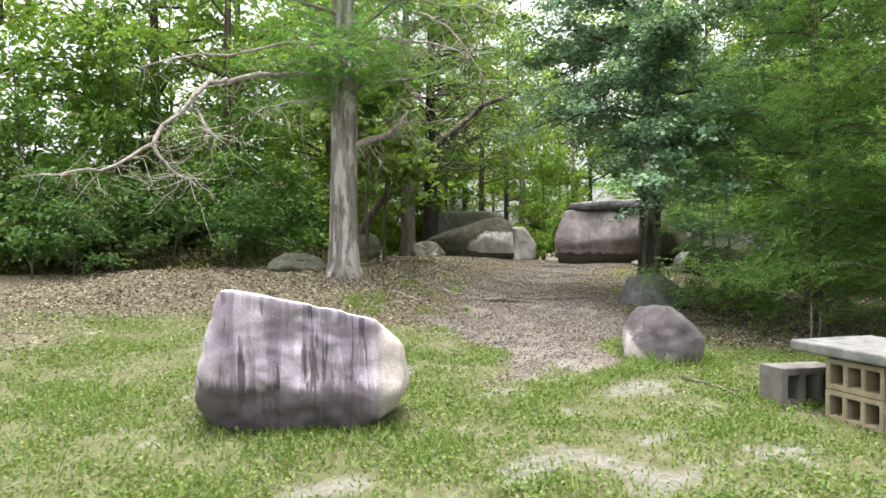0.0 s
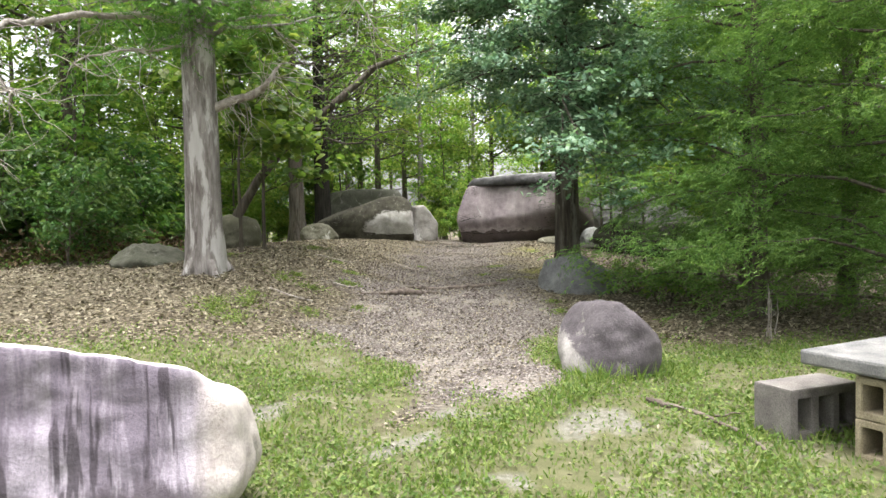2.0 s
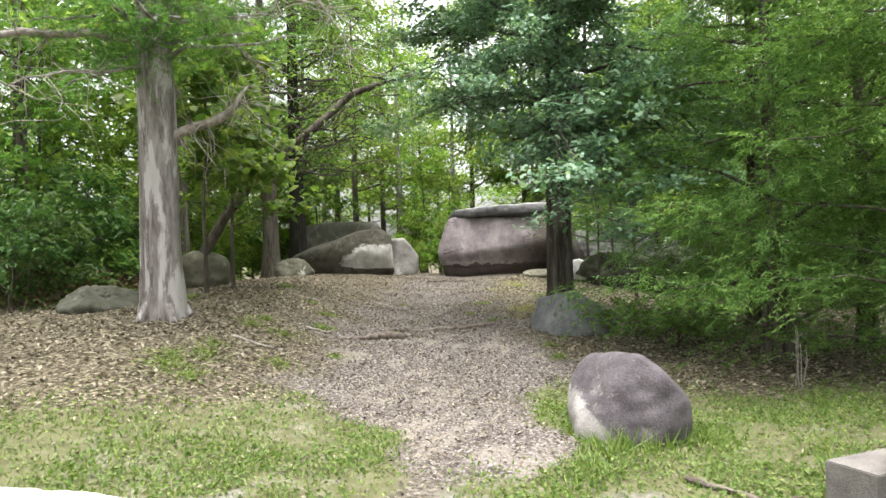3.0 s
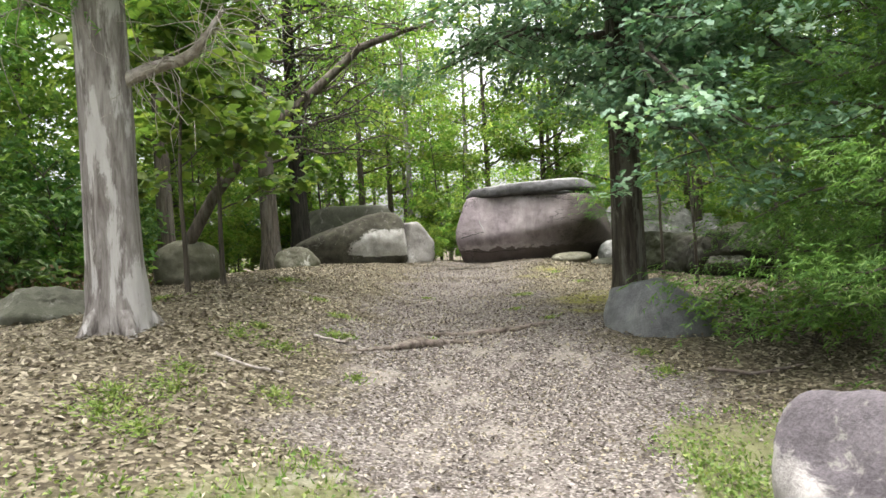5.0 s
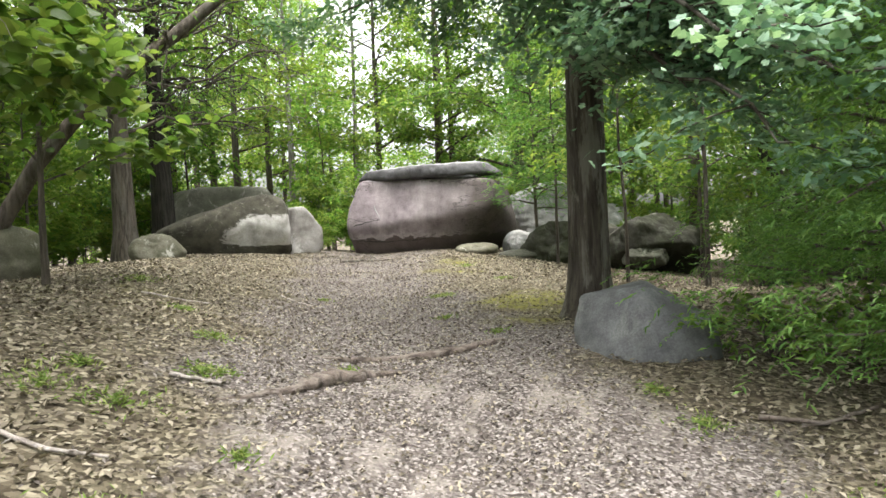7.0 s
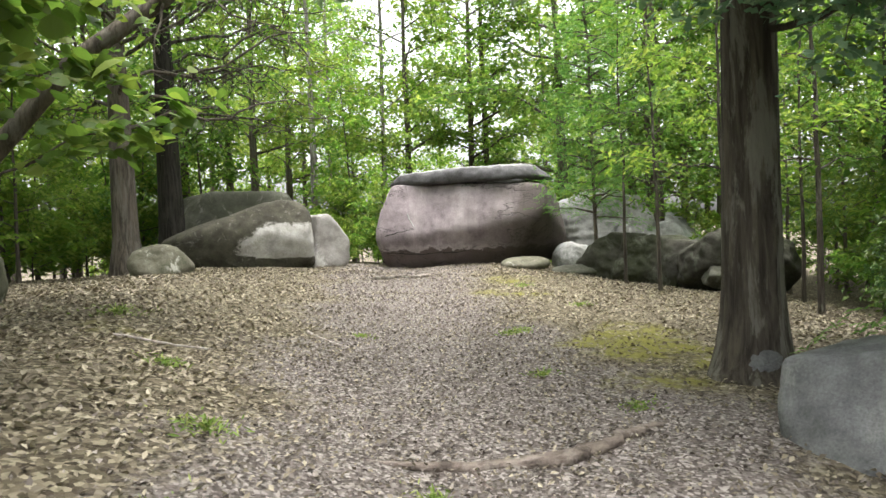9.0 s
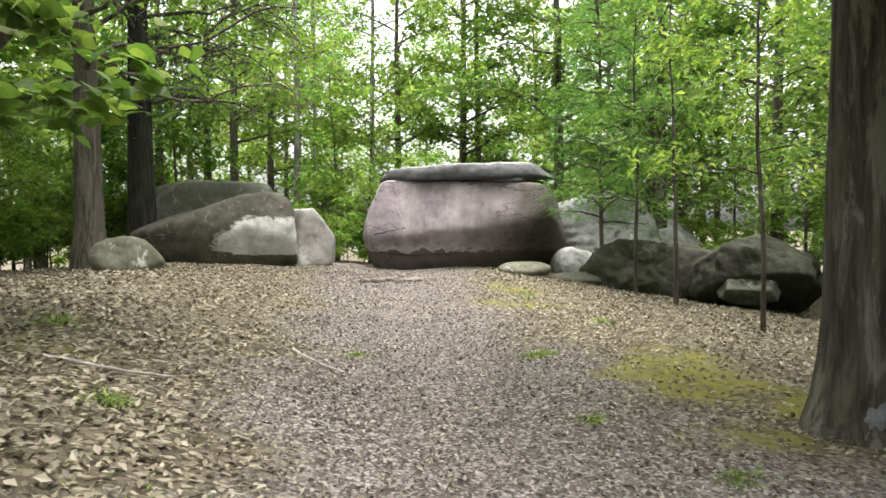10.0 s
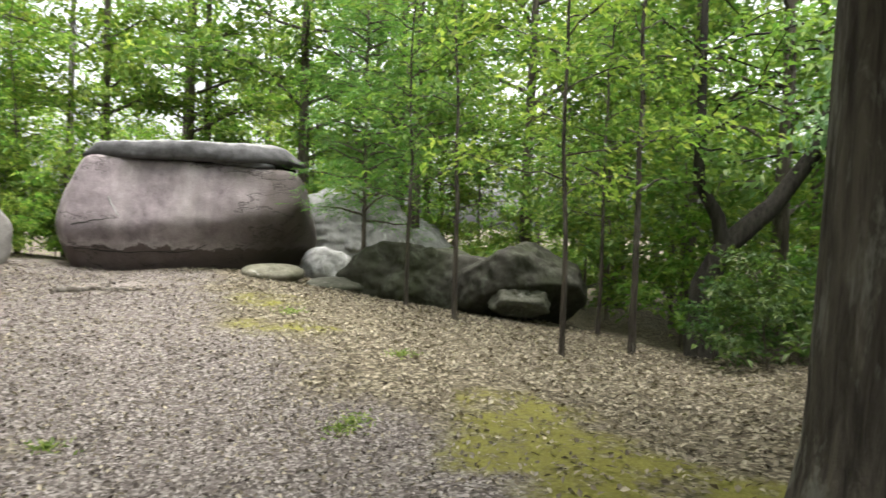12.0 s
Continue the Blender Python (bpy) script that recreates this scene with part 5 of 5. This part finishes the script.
# ---- roots, sticks, litter ----
def stick(name, label, pts, r0, r1, mat, category="stick", lift=0.0, sides=8, rise=None):
    line = []
    for i in range(len(pts) - 1):
        a, b = pts[i], pts[i + 1]
        for k in range(6):
            t = k / 6
            line.append((a[0] + (b[0] - a[0]) * t, a[1] + (b[1] - a[1]) * t))
    line.append(pts[-1])
    rng = np.random.default_rng(len(line) + int(r0 * 1000))
    arr = np.array([(x + rng.normal(0, r0 * 0.3), y + rng.normal(0, r0 * 0.3), gz(x, y) + lift + rng.normal(0, r0 * 0.15)) for x, y in line])
    w = Wood()
    w.add(arr, r0, r1, sides, 0.15, 3)
    for k in range(2):
        j = rng.integers(3, len(arr) - 1)
        w.add(bend(arr[j], arr[j] + np.array([rng.normal(0, r0 * 8), rng.normal(0, r0 * 8), 0.01]), 0, 0.2, 5, rng), r0 * 0.5, r0 * 0.2, 5)
    o = new(name, w.mesh(name, mat))
    return tagged(o, label, category)


def root(label, pts, radii):
    """A root that rises from the soil and dives back into it."""
    rng = np.random.default_rng(len(pts) * 13)
    k = np.linspace(0, len(pts) - 1, 4 * len(pts))
    p = np.array([(np.interp(q, range(len(pts)), [a[0] for a in pts]), np.interp(q, range(len(pts)), [a[1] for a in pts])) for q in k]) + rng.normal(0, 0.014, (len(k), 2))
    r = np.interp(k, range(len(radii)), radii) * rng.uniform(0.93, 1.07, len(k))
    arr = np.column_stack([p, ground_z(p[:, 0], p[:, 1]) + r * 0.45 - 0.012])
    w = Wood()
    w.add(arr, 0, 0, 9, 0.3, 6, r)
    for j in rng.integers(4, len(k) - 3, 4):
        e = p[j] + rng.normal(0, 0.2, 2)
        w.add(bend(arr[j], (e[0], e[1], gz(*e) - 0.015), 0.03, 0.2, 6, rng), r[j] * 0.5, 0.008, 6, 0.2)
    tagged(new("tree_root", w.mesh("tree_root", M_ROOT)), label, "root")


root("worn woody root humped across the dirt path", ((0.3, 11.78), (0.55, 11.86), (0.8, 11.98), (0.98, 12.14), (1.12, 12.26), (1.3, 12.3), (1.5, 12.38), (1.75, 12.34)), (0.01, 0.024, 0.034, 0.06, 0.07, 0.06, 0.04, 0.012))
root("long thin root crossing the dirt path", ((1.1, 12.98), (1.35, 12.9), (1.75, 12.78), (2.0, 12.68), (2.18, 12.74), (2.4, 12.8), (2.66, 12.92), (2.85, 12.94)), (0.01, 0.026, 0.034, 0.05, 0.045, 0.04, 0.036, 0.016))
root("dark oak root running out over the leaf litter", ((4.4, 13.62), (4.62, 13.5), (4.85, 13.5), (5.1, 13.38), (5.4, 13.4)), (0.1, 0.075, 0.06, 0.045, 0.02))
stick("tree_root", "dark root near the crest of the path", ((3.3, 22.4), (3.8, 22.55), (4.4, 22.3)), 0.05, 0.025, M_DARKBARK, "root", 0.015)
stick("fallen_stick", "thin pale fallen stick on leaf litter", ((1.3, 16.6), (1.42, 16.3), (1.6, 15.95)), 0.014, 0.008, M_DEAD, "stick", 0.03)
stick("fallen_branch", "pale weathered branch lying on leaf litter", ((-0.75, 11.1), (-0.45, 10.9), (-0.2, 10.88)), 0.014, 0.008, M_DEAD, "branch", 0.02)
stick("fallen_stick", "short pale stick on the path's edge", ((0.05, 12.1), (0.2, 12.05), (0.36, 12.0)), 0.016, 0.01, M_DEAD, "stick", 0.02)
stick("fallen_branch", "bleached branch lying in the grass", ((2.36, 6.6), (2.6, 6.3), (2.68, 5.88), (2.6, 5.5)), 0.022, 0.01, M_ROOT, "branch", 0.02)
stick("fallen_stick", "thin grey stick on leaf litter", ((-0.3, 15.3), (0.0, 15.25), (0.4, 15.3)), 0.012, 0.008, M_DEAD, "stick", 0.03)
stick("fallen_branch", "thin dark branch on pine litter below the cedars", ((3.4, 10.6), (3.7, 10.4), (4.2, 10.45)), 0.018, 0.01, M_ROOT, "branch", 0.02)


def scatter_points(count, x0, x1, y0, y1, weight, rng):
    x, y = rng.uniform(x0, x1, count), rng.uniform(y0, y1, count)
    k = rng.random(count) < weight(x, y)
    return x[k], y[k]


def litter():
    rng = np.random.default_rng(90)

    def weight(x, y):
        d, g = zone_dirt(x, y), zone_grass(x, y)
        drift = np.sin(x * 1.9 + 2.2 * np.sin(y * 0.8)) * np.sin(y * 1.6 + 1.4 * np.sin(x * 1.1)) + 0.5 * np.sin(x * 4.7 - y * 3.1)
        return np.clip(0.75 + 0.3 * drift, 0.25, 1) * np.clip(1 - 0.1 * d - 0.82 * g, 0, 1) * smooth(1.5, 9.5, y) * (1 - 0.7 * zone_moss(x, y))

    x, y = scatter_points(170000, -7, 10.5, 3, 26.5, weight, rng)
    c = np.stack([x, y, ground_z(x, y) + rng.uniform(0.004, 0.03, x.size)], 1)
    me = leaves_mesh("leaf_litter", c, 0.056 - 0.022 * zone_dirt(x, y) - 0.02 * zone_grass(x, y), M_LITTER, rng, flat=0.62, slim=0.55, droop=0.05)
    tagged(new("leaf_litter", me), "dry brown and tan fallen leaves covering the woodland floor", "leaf litter", kind="stuff")


def path_crumbs():
    rng = np.random.default_rng(95)
    x, y = scatter_points(150000, -1.5, 8.5, 6.5, 26, lambda x, y: zone_dirt(x, y) ** 0.7 * smooth(5.5, 9, y) * (1 - 0.7 * zone_moss(x, y)) * (1 - 0.85 * zone_pale(x, y)) * np.clip(0.7 + 0.45 * np.sin(x * 2.6 + 2 * np.sin(y * 1.1)) * np.sin(y * 2.1 + 1.5 * np.sin(x * 1.4)) + 0.2 * np.sin(x * 6.1 + y * 4.3), 0.25, 1), rng)
    c = np.stack([x, y, ground_z(x, y) + rng.uniform(0.002, 0.018, x.size)], 1)
    me = leaves_mesh("leaf_crumbs", c, rng.uniform(0.014, 0.044, x.size), M_CRUMB, rng, flat=0.55, slim=0.6, droop=0.05)
    tagged(new("leaf_crumbs", me), "broken brown and grey leaf crumbs trodden into the path", "leaf litter", kind="stuff")


def lawn():
    rng = np.random.default_rng(91)

    def patchy(x, y):
        p = np.sin(x * 2.1 + 1.7 * np.sin(y * 1.3)) * np.sin(y * 2.4 + 1.2 * np.sin(x * 1.7)) + 0.6 * np.sin(x * 5.3 + y * 3.7) * np.sin(y * 4.9 - x * 2.1)
        return zone_grass(x, y) * np.clip(0.7 + 0.5 * p, 0.3, 1) * (1 - 0.6 * zone_sand(x, y))

    x, y = scatter_points(235000, -8, 8, -2.6, 10.6, lambda x, y: patchy(x, y) * (0.25 + 0.75 * smooth(0.5, 2.6, y)) * smooth(-2.6, -0.5, y) * smooth(8, 6.5, np.abs(x)), rng)
    n = x.size
    z = ground_z(x, y)
    clump = smooth(0.1, 1.0, np.sin(x * 3.3 + 2.1) * np.sin(y * 2.9 + 0.6) + 0.5 * np.sin(x * 7.1 - y * 5.3))
    for bx, by, br in ((2.35, 7.25, 0.55), (1.75, 7.9, 0.45), (2.9, 7.4, 0.4), (-1.0, 4.72, 0.8), (3.0, 5.6, 0.5)):
        clump = np.maximum(clump, 1.3 * smooth(br * 1.4, br * 0.4, np.hypot(x - bx, (y - by) * 1.6)))
    clump = np.maximum(clump, 3.0 * smooth(0.62, 0.3, np.hypot(x - 2.42, (y - 7.3) * 1.7)))
    h = rng.uniform(0.015, 0.042, n) * (0.7 + 0.6 * patchy(x, y)) * (1 + 0.9 * clump)
    a = rng.uniform(0, 2 * np.pi, n)
    w = rng.uniform(0.005, 0.01, n)
    lean = rng.normal(0, 0.5, (n, 2)) * h[:, None]
    side = np.stack([np.cos(a), np.sin(a)], 1) * w[:, None]
    p = np.stack([x, y], 1)
    b0 = np.column_stack([p - side, z - 0.005])
    b1 = np.column_stack([p + side, z - 0.005])
    tip = np.column_stack([p + lean, z + h])
    v = np.stack([b0, b1, tip], 1).reshape(-1, 3)
    f = np.arange(3 * n).reshape(-1, 3)
    tagged(new("grass", mesh_from("grass", v, f, M_GRASS, False)), "short patchy yellow-green lawn grass with bare spots", "grass", kind="stuff")
    x, y = scatter_points(240000, -7, 7, -1.5, 10.3, lambda x, y: patchy(x, y) ** 1.5 * (0.25 + 0.75 * smooth(0.5, 2.6, y)) * smooth(-1.5, 0.5, y), rng)
    c = np.stack([x, y, ground_z(x, y) + rng.uniform(0.01, 0.045, x.size)], 1)
    tagged(new("lawn_weeds", leaves_mesh("lawn_weeds", c, 0.031, M_WEED, rng, flat=0.5, slim=0.8, droop=0.1)), "small round-leaved weeds and clover in the lawn", "weeds", kind="stuff")


def tufts():
    spots = ((-1.2, 9.6, 1.3), (-0.9, 10.1, 1.2), (-0.95, 9.4, 1.2), (-0.6, 11.7, 1.0), (-0.22, 11.6, 0.9), (0.24, 12.2, 0.7), (0.36, 13.2, 0.8), (3.34, 16.2, 0.6), (-0.45, 12.1, 0.6), (0.35, 12.2, 0.6), (-0.35, 16.2, 1.0), (0.1, 14.6, 0.7), (3.0, 10.6, 0.7), (1.9, 16.8, 0.45), (2.75, 14.3, 0.5), (-0.9, 10.6, 0.9), (1.3, 12.5, 0.5), (3.5, 16.3, 0.6), (-1.2, 9.9, 1.2), (-0.2, 10.3, 0.9), (0.4, 11.0, 0.5), (2.9, 13.3, 0.5), (-1.6, 13.2, 0.8), (3.1, 11.2, 0.6), (5.4, 20.2, 0.8), (5.0, 17.6, 0.6))
    rng = np.random.default_rng(300)
    cs, hs = [], []
    for x, y, s in spots:
        n = int(230 * s)
        a, r = rng.uniform(0, 6.28, n), np.abs(rng.normal(0, 0.15 * s, n))
        px, py = x + np.cos(a) * r, y + np.sin(a) * r
        cs.append(np.stack([px, py, ground_z(px, py) + rng.uniform(0.005, 0.07 * s, n)], 1))
        hs.append(np.stack([np.cos(a), np.sin(a), np.full(n, 0.7)], 1))
    me = leaves_mesh("woodland_weeds", np.concatenate(cs), 0.05, M_GRASS, rng, flat=0.3, slim=0.22, droop=0.0, heading=np.concatenate(hs))
    tagged(new("woodland_weeds", me), "small bright green weeds growing in the leaf litter", "weeds", kind="stuff")


def stalks():
    t = thing("dry_weed_stalks", "thin pale dry weed stalks at the cedars' edge", "weed", at=(4.75, 8.7, gz(4.75, 8.7)))
    rng = np.random.default_rng(5)
    for k in range(4):
        w = Wood()
        x, y = rng.normal(0, 0.07, 2)
        top = np.array([x + rng.normal(0, 0.04), y, rng.uniform(0.38, 0.6)])
        w.add(bend((x, y, -0.01), top, 0.0, 0.08, 6, rng), 0.007, 0.004, 5)
        for _ in range(3):
            p = np.array([x, y, 0]) + (top - np.array([x, y, 0])) * rng.uniform(0.5, 0.95)
            w.add(bend(p, p + rng.normal(0, 0.06, 3), 0, 0.2, 4, rng), 0.003, 0.002, 4)
        part("stalk", w.mesh("stalk", M_DEAD), None, t)


def undergrowth():
    rng = np.random.default_rng(310)
    edge = lambda x, y: smooth(0, 1.2, y - (13.0 + 0.25 * np.sin(x * 1.7) + 0.06 * (x + 3) ** 2 * (x > -3))) * smooth(-2.3, -3.2, x) * smooth(21, 17, y)
    for label, count, size, mat, high in (("low green undergrowth along the wood's edge", 16000, 0.085, M_DEEPLEAF, 0.45), ("dead brown undergrowth along the wood's edge", 40000, 0.08, M_BRACKEN, 0.8)):
        x, y = scatter_points(count, -15, -2.2, 12.6, 21, edge, rng)
        lump = np.clip(0.5 + 0.5 * np.sin(x * 3.1 + 1.3 * np.sin(y * 2.3)) * np.sin(y * 2.7), 0.12, 1)
        c = np.stack([x, y, ground_z(x, y) + rng.random(x.size) ** 1.3 * high * lump], 1)
        tagged(new("undergrowth", leaves_mesh("undergrowth", c, size, mat, rng, flat=0.35, slim=0.5, droop=0.2)), label, "undergrowth", kind="stuff")


stalks()
undergrowth()
litter()
path_crumbs()
lawn()
tufts()
